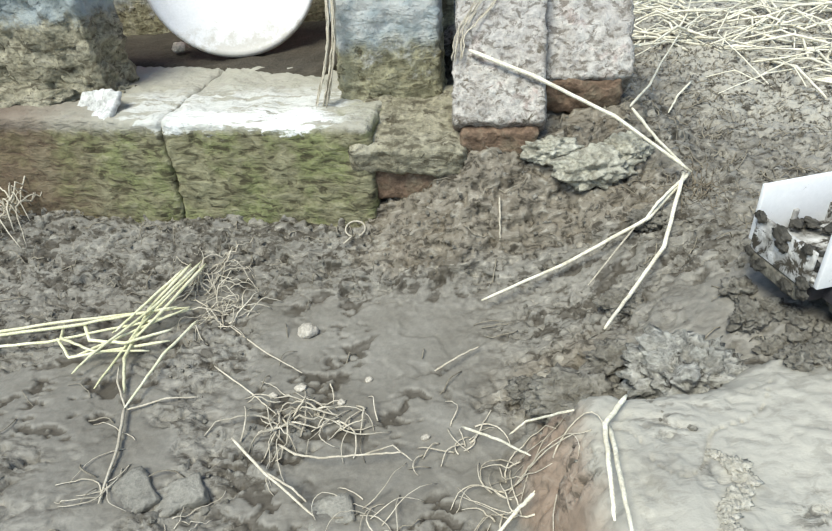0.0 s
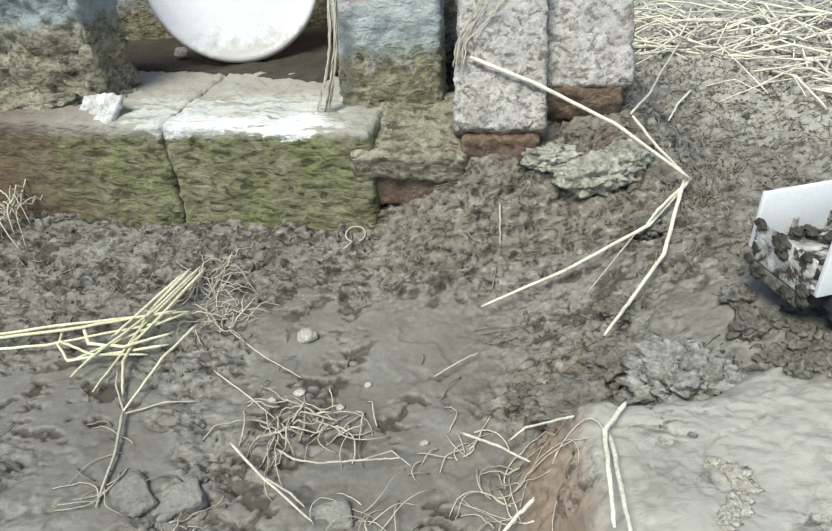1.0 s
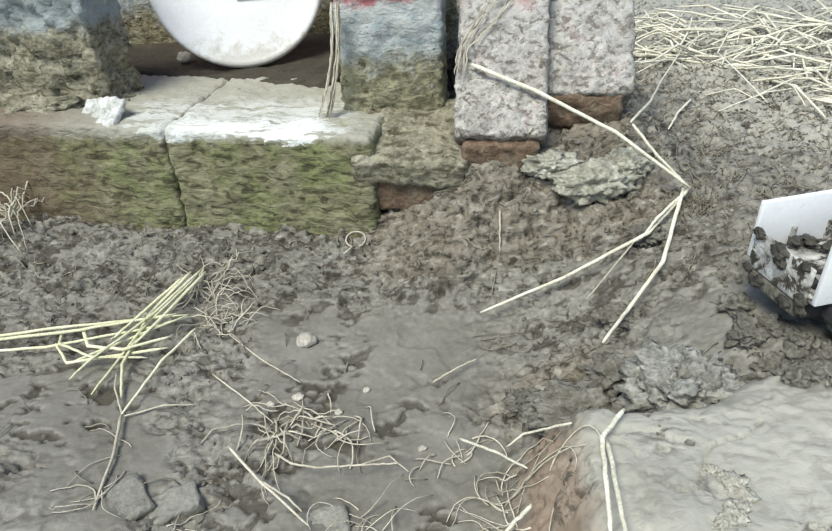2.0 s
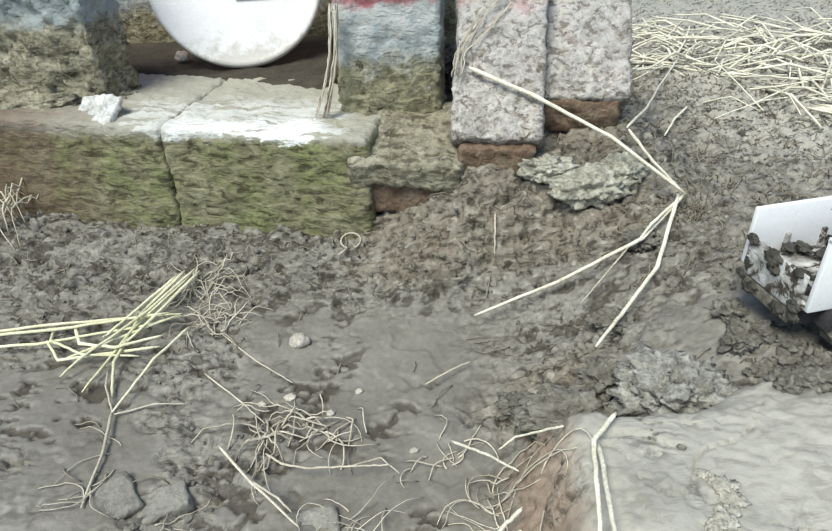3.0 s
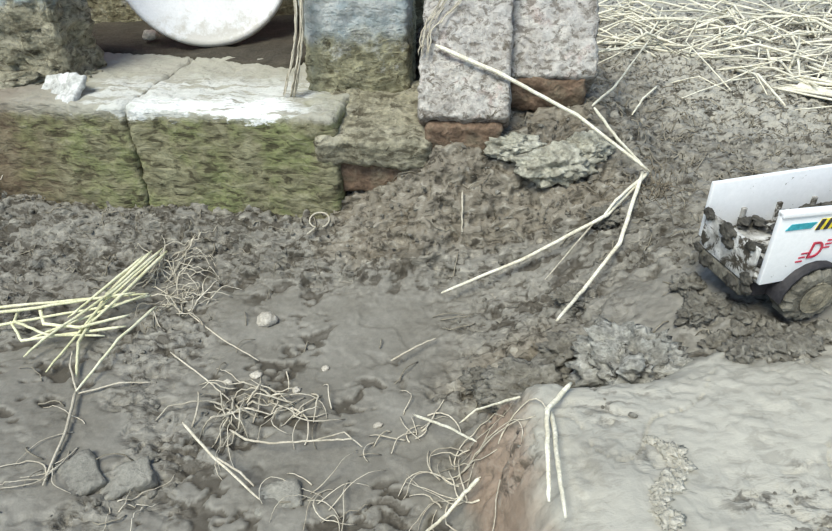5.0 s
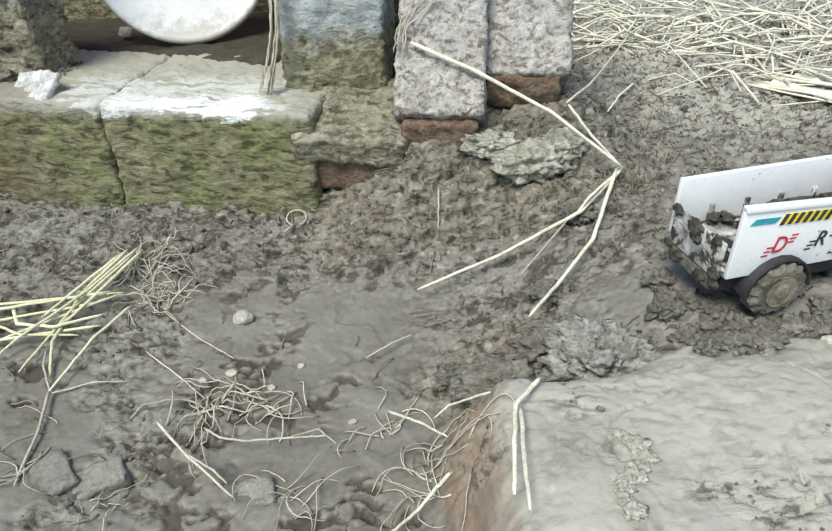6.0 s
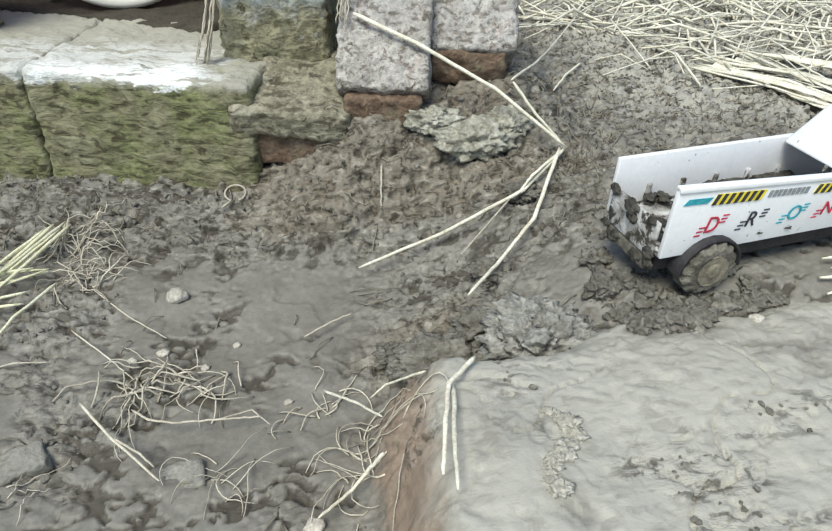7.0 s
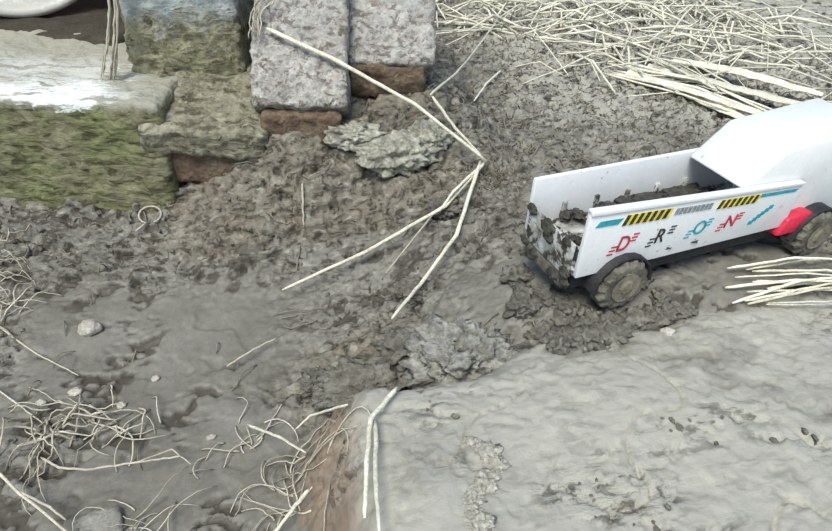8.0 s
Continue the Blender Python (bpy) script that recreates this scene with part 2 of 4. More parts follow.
INK_RED = material("red_print", [(0.42, 0.03, 0.06), (0.50, 0.05, 0.08)], 200, 0.5, 0.0)
INK_BLACK = material("black_print", [(0.02, 0.02, 0.03), (0.05, 0.05, 0.06)], 200, 0.5, 0.0)
INK_BLUE = material("teal_print", [(0.03, 0.30, 0.36), (0.05, 0.36, 0.42)], 200, 0.5, 0.0)
INK_YELLOW = material("yellow_print", [(0.75, 0.60, 0.04), (0.80, 0.66, 0.06)], 200, 0.5, 0.0)
INK_GREY = material("grey_print", [(0.22, 0.24, 0.25), (0.30, 0.32, 0.33)], 200, 0.5, 0.0)


# ---------------------------------------------------------------- geometry helpers
def hashed(ix, iy, seed):
    h = (ix * 374761393 + iy * 668265263 + seed * 1442695041) & 0xFFFFFFFF
    h = ((h ^ (h >> 13)) * 1274126177) & 0xFFFFFFFF
    return ((h ^ (h >> 16)) & 0xFFFF) / 65535.0


def grain2(x, y, seed=0):
    """Smooth value noise, -1 to 1, for arrays."""
    ix, iy = np.floor(x).astype(np.int64), np.floor(y).astype(np.int64)
    fx, fy = x - ix, y - iy
    fx, fy = fx * fx * (3 - 2 * fx), fy * fy * (3 - 2 * fy)
    a, b = hashed(ix, iy, seed), hashed(ix + 1, iy, seed)
    c, d = hashed(ix, iy + 1, seed), hashed(ix + 1, iy + 1, seed)
    return 2 * (a + (b - a) * fx + (c - a) * fy + (a - b - c + d) * fx * fy) - 1


def fbm(x, y, octaves=4, seed=0, gain=0.55):
    total, amp, norm = 0, 1.0, 0.0
    for o in range(octaves):
        total = total + amp * grain2(x * 0.8 - y * 0.6 + 17.3 * o, x * 0.6 + y * 0.8 - 9.1 * o, seed + o)
        norm += amp
        x, y, amp = x * 2.03, y * 2.03, amp * gain
    return total / norm


def cells(x, y, seed=0):
    """Crumbs: rounded cells of uneven height with creases between them, 0 to 1."""
    ix, iy = np.floor(x).astype(np.int64), np.floor(y).astype(np.int64)
    best, tall = np.full(np.shape(x), 9.0), np.zeros(np.shape(x))
    for dx in (-1, 0, 1):
        for dy in (-1, 0, 1):
            cx, cy = ix + dx, iy + dy
            px, py = cx + hashed(cx, cy, seed), cy + hashed(cx, cy, seed + 7)
            d = (x - px) ** 2 + (y - py) ** 2
            nearer = d < best
            best = np.where(nearer, d, best)
            tall = np.where(nearer, hashed(cx, cy, seed + 13), tall)
    return np.clip(1 - 1.1 * best, 0, 1) * (0.35 + 0.65 * tall)


def ss(a, b, v):
    t = np.clip((v - a) / (b - a), 0, 1)
    return t * t * (3 - 2 * t)


def bell(x, y, cx, cy, r, ry=None):
    return np.exp(-((x - cx) / r) ** 2 - ((y - cy) / (ry or r)) ** 2)


def base_height(x, y):
    """The lie of the ground: a hollow in front of the ledge, a bank under the bricks, a terrace beside them, a dry mound."""
    x, y = np.asarray(x, float), np.asarray(y, float)
    wob = 0.02 * fbm(x * 9, y * 9, 3, 5)
    wx, wy = x + wob, y + 0.02 * fbm(x * 8, y * 8, 3, 9)
    back = ss(0.46, 0.59, wy + 0.18 * np.minimum(x, 0))
    right = ss(0.06, 0.33, wx) * ss(0.24, 0.32, y)
    mound = ss(0.080, 0.128, wx) * ss(0.300, 0.252, wy - 0.03 * ss(0.16, 0.34, x))
    near = ss(0.02, -0.25, y)
    mask = 1 - (1 - back) * (1 - right) * (1 - mound) * (1 - 0.6 * near)
    terrace = (0.044 + 0.043 * ss(-0.06, 0.08, x) + 0.038 * ss(0.36, 0.24, x) * ss(0.03, 0.09, x) * ss(0.53, 0.62, y)
               + 0.012 * ss(0.36, 0.24, x) * ss(0.04, 0.09, x) * ss(0.50, 0.58, y) + 0.006 * ss(0.3, 0.0, y))
    h = mask * terrace
    h = h - 0.026 * bell(x, y, 0.180, 0.272, 0.060, 0.016) - 0.010 * bell(x, y, 0.27, 0.300, 0.05, 0.02)
    h = h + 0.010 * bell(x, y, 0.165, 0.165, 0.035, 0.05) + 0.008 * bell(x, y, 0.30, 0.215, 0.07, 0.04)
    h = h - 0.010 * np.exp(-((y - 0.579 + 0.18 * (x + 0.03)) / 0.009) ** 2) * ss(0.03, -0.04, x)
    h = h + 0.010 * bell(x, y, -0.33, 0.27, 0.10) - 0.006 * bell(x, y, -0.02, 0.36, 0.10)
    return h


def dry_at(x, y):
    """Where the mud has dried pale: the mound, and the trodden straw ground behind the truck."""
    wob = 0.012 * fbm(x * 26, y * 26, 3, 44)
    mound = ss(0.090, 0.140, x + wob) * ss(0.290, 0.245, y + wob - 0.03 * ss(0.16, 0.34, x)) * (1 - 0.45 * ss(0.0, 0.25, fbm(x * 11, y * 17, 3, 46)))
    return np.clip(mound * (1 - 0.4 * bell(x, y, 0.165, 0.19, 0.03, 0.03)) + 0.75 * ss(0.30, 0.55, x) * ss(0.55, 0.75, y) + 0.25 * ss(0.2, 0.3, x) * ss(0.34, 0.45, y), 0, 1)


def rough_at(x, y):
    """How broken up the surface is, 0 (smooth silt) to 1 (crumbling crust)."""
    patch = ss(-0.06, 0.20, fbm(x * 13, y * 16, 3, 21)) * ss(-0.35, 0.10, fbm(x * 5, y * 5, 2, 29))
    bank = ss(0.455, 0.505, y + 0.18 * np.minimum(x, 0) + 0.02 * fbm(x * 14, y * 14, 2, 22))
    mound = ss(0.10, 0.14, x) * ss(0.285, 0.25, y - 0.03 * ss(0.16, 0.34, x))
    r = 0.10 + 0.75 * patch + bank + ss(0.235, 0.29, x + 0.02 * fbm(x * 14, y * 14, 2, 24)) * ss(0.37, 0.42, y) + 1.1 * bell(x, y, 0.150, 0.385, 0.075, 0.085)
    r = r + 0.7 * bell(x, y, -0.36, 0.53, 0.14, 0.05) + 0.5 * bell(x, y, 0.10, 0.27, 0.03, 0.06) + 0.5 * bell(x, y, -0.33, 0.24, 0.08, 0.03)
    r = r - 0.8 * bell(x, y, -0.03, 0.40, 0.075, 0.06) - 0.9 * bell(x, y, -0.30, 0.355, 0.06, 0.05) - 0.6 * bell(x, y, 0.04, 0.33, 0.05, 0.06)
    r = r - 0.9 * bell(x, y, 0.45, 0.295, 0.10, 0.045)
    crust = 0.24 + 0.6 * ss(0.0, 0.3, fbm(x * 14, y * 34, 3, 28)) * ss(-0.1, 0.2, fbm(x * 6, y * 6, 2, 26))
    return np.clip(np.where(mound > 0, r * (1 - mound) + crust * mound, r), 0.03, 1)


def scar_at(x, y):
    """Short nicks in the silt, in loose clusters; their shade is also painted in as dark colour."""
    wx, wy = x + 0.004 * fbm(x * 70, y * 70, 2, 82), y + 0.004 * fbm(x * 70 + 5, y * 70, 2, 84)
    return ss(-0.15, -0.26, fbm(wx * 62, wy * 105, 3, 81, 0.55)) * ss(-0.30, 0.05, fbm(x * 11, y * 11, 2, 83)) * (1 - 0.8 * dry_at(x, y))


def ground_height(x, y):
    x, y = np.asarray(x, float), np.asarray(y, float)
    h = base_height(x, y)
    rough = rough_at(x, y)
    flat_x, flat_y, y = x, y, y + 0.6 * h * ss(0.40, 0.50, y)
    x = x + 0.6 * h * ss(0.02, 0.10, x) * ss(0.34, 0.28, flat_y)
    wx, wy = x + 0.007 * fbm(x * 55, y * 55, 3, 33), y + 0.007 * fbm(x * 55 + 9, y * 55, 3, 35)
    # thin broken layers, then crumbs and worn gaps between them
    layer = 3.2 * fbm(wx * 26, wy * 48, 3, 31, 0.55)
    step = np.floor(layer) + ss(0.30, 0.62, layer - np.floor(layer))
    ridge = np.abs(fbm(wx * 62, wy * 105, 3, 41, 0.5))
    gap = ss(-0.16, -0.34, fbm(wx * 58, wy * 96, 3, 91, 0.55))
    flat = dry_at(flat_x, flat_y) * ss(0.32, 0.27, flat_y)
    h = h + rough * (1 - 0.45 * flat) * (0.0030 * (1 - flat) * step + 0.0040 * ss(0.0, 0.22, ridge) - 0.0066 * gap + 0.0030 * fbm(wx * 120, wy * 170, 2, 45) - 0.003)
    # scattered scars in the silt
    scar = scar_at(flat_x, flat_y)
    dry = dry_at(flat_x, flat_y)
    h = h - 0.0040 * scar * (1 - 0.7 * rough) + 0.0014 * ss(0.05, 0.09, fbm(wx * 20, wy * 24, 3, 85)) * (1 - rough)
    h = h + 0.0040 * (1 - 0.5 * dry) * fbm(x * 15, y * 15, 3, 51) + 0.0003 * fbm(x * 210, y * 210, 2, 61)
    # drying cracks on the mound and the terrace
    seam = np.abs(fbm(x * 13 + 3, y * 13, 2, 71))
    h = h - 0.0045 * ss(0.016, 0.0, seam) * ss(0.17, 0.24, x) * ss(0.30, 0.25, flat_y)
    close = ss(2.2, 1.1, np.hypot(x - 0.25, flat_y - 0.6))
    return close * h + (1 - close) * (0.06 + 0.05 * fbm(x * 0.7, flat_y * 0.7, 4, 99))


def at_ground(x, y, up=0.0):
    return Vector((x, y, float(ground_height(np.array([x]), np.array([y]))[0]) + up))


def link(name, mesh, mats, parent=None, label=""):
    for m in mats if isinstance(mats, (list, tuple)) else [mats]:
        mesh.materials.append(m)
    ob = new(name, mesh)
    ob.parent = parent
    if label:
        tagged(ob, label)
    return ob


def part(name, bm, mat, parent=None, label="", smooth=True):
    me = bpy.data.meshes.new(name)
    bm.to_mesh(me)
    bm.free()
    if smooth:
        me.polygons.foreach_set("use_smooth", [True] * len(me.polygons))
    return link(name, me, mat, parent, label)


def empty(name, m, label, category, group="", kind=""):
    ob = new(name)
    ob.matrix_world = m
    return tagged(ob, label, category, group, kind)


def box(x0, x1, y0, y1, z0, z1, bevel=0.0, bm=None):
    bm = bm or bmesh.new()
    made = bmesh.ops.create_cube(bm, size=1)["verts"]
    for v in made:
        v.co = Vector((x0 + (v.co.x + 0.5) * (x1 - x0), y0 + (v.co.y + 0.5) * (y1 - y0), z0 + (v.co.z + 0.5) * (z1 - z0)))
    if bevel:
        edges = list({e for v in made for e in v.link_edges})
        bmesh.ops.bevel(bm, geom=edges, offset=bevel, segments=2, affect="EDGES", profile=0.5)
    return bm


def rough_box(sx, sy, sz, step, amp, freq, seed=0, roundness=0.012, crust=0.0):
    """A worn block, x and y about the middle, z from 0: a box of small faces, its edges rounded and its skin lumpy."""
    bm = bmesh.new()
    half = Vector((sx / 2, sy / 2, sz / 2))
    seen = {}

    def vert(p):
        key = tuple(round(c, 5) for c in p)
        if key not in seen:
            inner = Vector([max(-half[i] + roundness, min(half[i] - roundness, p[i])) for i in range(3)])
            out = p - inner
            q = inner + (out.normalized() * roundness if out.length > 1e-9 else out)
            nrm = out.normalized() if out.length > 1e-9 else Vector((0, 0, 1))
            s = Vector((seed * 3.1, seed * 1.7, seed * 2.3))
            d = noise.fractal(q * freq + s, 0.9, 2.1, 5) + 0.5 * abs(noise.noise(q * freq * 3 + s))
            if crust:
                w = q + 0.006 * noise.noise_vector(q * 70 + s)
                near = noise.voronoi(Vector((w.x * 62, w.y * 75, w.z * 120)) + s)[0]
                d += crust * (near[1] - near[0]) - 0.4 * crust
            seen[key] = bm.verts.new(q + nrm * amp * d + Vector((0, 0, half.z)))
        return seen[key]

    for ax in range(3):
        u, v = (ax + 1) % 3, (ax + 2) % 3
        nu, nv = max(1, round(2 * half[u] / step)), max(1, round(2 * half[v] / step))
        for side in (-1, 1):
            def at(i, j):
                p = Vector((0, 0, 0))
                p[ax], p[u], p[v] = side * half[ax], -half[u] + 2 * half[u] * i / nu, -half[v] + 2 * half[v] * j / nv
                return vert(p)
            for i in range(nu):
                for j in range(nv):
                    q = [at(i, j), at(i + 1, j), at(i + 1, j + 1), at(i, j + 1)]
                    if len(set(q)) == 4:
                        bm.faces.new(q if side > 0 else q[::-1])
    return bm


def lump(radius, squash, amp, freq, seed, subdiv=3, rugged=0.0):
    bm = bmesh.new()
    bmesh.ops.create_icosphere(bm, subdivisions=subdiv, radius=1)
    s = Vector((seed * 5.3, seed * 2.9, seed * 7.7))
    for v in bm.verts:
        d = 1 + amp * (noise.fractal(v.co * freq + s, 0.7, 2.1, 6) + 0.6 * noise.noise(v.co * freq * 0.5 + s) - 0.5 * rugged * abs(noise.noise(v.co * freq * 2.6 + s)))
        v.co = Vector((v.co.x * squash[0], v.co.y * squash[1], v.co.z * squash[2])) * (radius * d)
    return bm


def tube(points, radii, sides=6, bm=None, flat=1.0):
    """A stalk along the points, each with its radius; flat squeezes it."""
    bm = bm or bmesh.new()
    rings = []
    pts = [Vector(p) for p in points]
    for i, p in enumerate(pts):
        way = (pts[min(i + 1, len(pts) - 1)] - pts[max(i - 1, 0)]).normalized()
        side = way.cross(Vector((0, 0, 1)))
        side = side.normalized() if side.length > 1e-3 else Vector((1, 0, 0))
        up = side.cross(way).normalized()
        ring = []
        for k in range(sides):
            a = 2 * math.pi * k / sides
            ring.append(bm.verts.new(p + (side * math.cos(a) + up * math.sin(a) * flat) * radii[i]))
        rings.append(ring)
    for r0, r1 in zip(rings, rings[1:]):
        for k in range(sides):
            bm.faces.new((r0[k], r0[(k + 1) % sides], r1[(k + 1) % sides], r1[k]))
    bm.faces.new(rings[0][::-1])
    bm.faces.new(rings[-1])
    return bm


def bend(points, steps=6, wobble=0.0, seed=0):
    """More points along a line of points, with a slight waver."""
    rnd = random.Random(seed)
    pts = [Vector(p) for p in points]
    out = []
    for a, b in zip(pts, pts[1:]):
        for i in range(steps):
            p = a.lerp(b, i / steps)
            if i:
                p = p + Vector([rnd.uniform(-1, 1) * wobble for _ in range(3)])
            out.append(p)
    return out + [pts[-1]]


# ---------------------------------------------------------------- ground
def graded(lo, hi, fine, far):
    mid = list(np.arange(lo, hi + fine / 2, fine))
    step, left, right = fine, [], []
    a, b = lo, hi
    while b - hi < far:
        step *= 1.35
        a, b = a - step, b + step
        left.append(a)
        right.append(b)
    return np.array(left[::-1] + mid + right)


gx, gy = graded(-0.50, 1.00, 0.0017, 60.0), graded(0.10, 1.20, 0.0018, 60.0)
GX, GY = np.meshgrid(gx, gy)
base = base_height(GX, GY)
rise = ground_height(GX, GY) - base
sy, sx = np.gradient(base, gy, gx)
close = ss(2.0, 1.0, np.hypot(GX - 0.25, GY - 0.6))
# scar carries the painted shade of the nicks as well as their place
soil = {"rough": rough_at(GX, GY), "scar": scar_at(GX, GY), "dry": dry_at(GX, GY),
        "brown": 0.9 * ss(0.47, 0.53, GY + 0.15 * np.minimum(GX, 0)) * ss(0.72, 0.64, GY) * ss(-0.10, 0.0, GX) * ss(0.33, 0.22, GX) + 0.9 * bell(GX, GY, 0.135, 0.345, 0.06, 0.05),
        # red: where the flare's glow is painted on the mud
        "red": 0.8 * ss(0.070, 0.100, GX) * ss(0.140, 0.105, GX) * ss(0.29, 0.26, GY) * ss(0.05, 0.12, GY) + 0.5 * bell(GX, GY, 0.12, 0.29, 0.02, 0.02)}
sx, sy = sx * close, sy * close
size = np.sqrt(1 + sx ** 2 + sy ** 2)
GX, GY, GZ = GX - rise * sx / size, GY - rise * sy / size, base + rise / size
nx, ny = len(gx), len(gy)
idx = np.arange(nx * ny).reshape(ny, nx)
faces = np.stack([idx[:-1, :-1], idx[:-1, 1:], idx[1:, 1:], idx[1:, :-1]], -1).reshape(-1, 4)
me = bpy.data.meshes.new("ground")
me.vertices.add(nx * ny)
me.vertices.foreach_set("co", np.stack([GX, GY, GZ], -1).ravel())
me.loops.add(faces.size)
me.loops.foreach_set("vertex_index", faces.ravel())
me.polygons.add(len(faces))
me.polygons.foreach_set("loop_start", np.arange(0, faces.size, 4))
me.update(calc_edges=True)
me.polygons.foreach_set("use_smooth", [True] * len(faces))
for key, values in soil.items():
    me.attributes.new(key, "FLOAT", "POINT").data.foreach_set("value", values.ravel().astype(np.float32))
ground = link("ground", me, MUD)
tagged(ground, "damp grey-brown mud, crumbly and trodden, drying paler on the raised side", "ground", kind="structure")

# ---------------------------------------------------------------- masonry
YAW = -10.2
for cx, cy, sx, seed in ((-0.5175, 0.7665, 0.550, 1), (-0.1297, 0.6981, 0.2385, 2)):
    ledge = part("ledge", rough_box(sx, 0.19, 0.145, 0.0032, 0.0028, 34, seed, 0.007, 1.2), MOSS)
    ledge.matrix_world = pose(cx, cy, 0.019 - 0.035 * (cx + 0.5) * 0.9, 0, 2.0, YAW)
    tagged(ledge, "low moss-stained plastered masonry ledge with flaking white paint on top", "ledge", kind="structure")

end = part("ledge", rough_box(0.128, 0.130, 0.036, 0.0030, 0.0042, 34, 6, 0.009, 0.9), EARTHWALL)
end.matrix_world = pose(0.022, 0.642, 0.104, 13, 3, -8)
tagged(end, "broken end of the ledge, caked in brown earth", "ledge", kind="structure")

pillar = part("wall_pier", rough_box(0.118, 0.30, 0.30, 0.004, 0.0045, 38, 3, 0.009, 1.0), WALLPAINT)
pillar.matrix_world = pose(0.003, 0.815, 0.10, 0, 0, -2)
tagged(pillar, "wall pier with faded blue and red paint over mossy plaster", "wall", kind="structure")
pillar2 = part("wall_pier", rough_box(0.50, 0.07, 0.30, 0.0045, 0.009, 26, 4, 0.012, 1.2), EARTHWALL)
pillar2.matrix_world = pose(-0.584, 0.785, 0.10, 0, 0, YAW)
tagged(pillar2, "earth-caked wall pier with faded blue and red paint", "wall", kind="structure")
back = part("wall_back", box(-0.9, 0.09, 1.02, 1.10, 0.0, 0.46, 0.004), WALLPAINT)
tagged(back, "back wall of the niche in shadowed plaster", "wall", kind="structure")
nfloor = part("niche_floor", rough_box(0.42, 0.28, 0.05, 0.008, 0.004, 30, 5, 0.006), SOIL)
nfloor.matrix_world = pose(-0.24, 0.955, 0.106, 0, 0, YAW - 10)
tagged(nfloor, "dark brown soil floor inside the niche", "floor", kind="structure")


def clay_brick(m, seed):
    ob = part("brick", rough_box(0.094, 0.21, 0.062, 0.0032, 0.0034, 50, seed, 0.006, 0.7), BRICK)
    ob.matrix_world = m
    return tagged(ob, "weathered grey-crusted brick lying aslant on the mud bank", "brick", "bricks beside the niche")


clay_brick(pose(0.124, 0.683, 0.193, 52, 0, -8), 11)
clay_brick(pose(0.218, 0.728, 0.214, 50, 0, -5), 12)

# ---------------------------------------------------------------- lid
lid = empty("lid", pose(-0.207, 0.845, 0.157, 70, 0, 12), "round white enamelled lid, soiled, leaning in the niche", "lid")
R = 0.116
bm = bmesh.new()
prof = [(0, 0.010), (0.6, 0.009), (0.88, 0.006), (0.93, 0.007), (0.97, 0.008), (1.0, 0.004), (1.0, -0.006), (0.97, -0.008), (0, -0.004)]
for (r0, z0), (r1, z1) in zip(prof, prof[1:]):
    for k in range(72):
        a, b = 2 * math.pi * k / 72, 2 * math.pi * (k + 1) / 72
        pts = [(r0, a, z0), (r1, a, z1), (r1, b, z1), (r0, b, z0)]
        co = [Vector((R * r * math.cos(t), R * r * math.sin(t) + R, z)) for r, t, z in pts]
        if r0 == 0:
            co = co[:3]
        elif r1 == 0:
            co = [co[0], co[1], co[3]]
        bm.faces.new([bm.verts.new(c) for c in co])
bmesh.ops.remove_doubles(bm, verts=bm.verts, dist=1e-5)
bmesh.ops.recalc_face_normals(bm, faces=bm.faces)
part("disc", bm, LID, lid)
part("sticker", box(-0.002, 0.050, 0.086, 0.116, 0.0095, 0.0115), INK_GREY, lid, "grey rectangular sticker", False)

# ---------------------------------------------------------------- toy truck
truck = empty("toy_truck", pose(0.294, 0.307, 0.084, 0, 0, 12.5), "white plastic toy truck with open cargo bed, caked in mud", "toy truck")
L, W, Z0, Z1 = 0.215, 0.066, 0.037, 0.083
near_side = part("side_panel", box(0, L, -0.003, 0.001, Z0, Z1, 0.0008), WHITE, truck, "white panel printed with coloured letters and warning stripes")
part("side_panel", box(0, L, W - 0.001, W + 0.003, Z0, Z1 + 0.001, 0.0008), WHITE, truck)
part("tailgate", box(-0.003, 0.000, 0.004, W - 0.004, Z0 - 0.004, Z1 - 0.020, 0.0008), SMEARED, truck, "mud-smeared white tailgate")
part("bed_floor", box(0.0, L, 0.001, W - 0.001, Z0, Z0 + 0.006), SMEARED, truck, "white bed floor smeared with wet mud")
for k in range(5):
    part("rib", box(0.03 + k * 0.032, 0.034 + k * 0.032, W - 0.0035, W - 0.001, Z0 + 0.006, Z1 - 0.024, 0.0005), SMEARED, truck)
rail = part("top_rail", box(0.0, L, -0.0045, 0.0015, Z1 - 0.003, Z1 + 0.0005, 0.0008), WHITE, truck)
part("chassis", box(0.004, 0.32, 0.004, W - 0.006, 0.020, Z0, 0.003), CHASSIS, truck, "dark blue-black plastic chassis")
part("rear_bumper", box(-0.003, 0.004, 0.008, W - 0.006, 0.020, 0.032, 0.002), TYRE, truck, "mud-caked dark bumper")


def prism(profile, y0, y1, bevel=0.0):
    bm = bmesh.new()
    rings = [[bm.verts.new((x, y, z)) for x, z in profile] for y in (y0, y1)]
    bm.faces.new(rings[0])
    bm.faces.new(rings[1][::-1])
    n = len(profile)
    for i in range(n):
        bm.faces.new((rings[0][i], rings[1][i], rings[1][(i + 1) % n], rings[0][(i + 1) % n]))
    bmesh.ops.recalc_face_normals(bm, faces=bm.faces)
    if bevel:
        bmesh.ops.bevel(bm, geom=list(bm.edges), offset=bevel, segments=2, affect="EDGES", profile=0.5)
    return bm


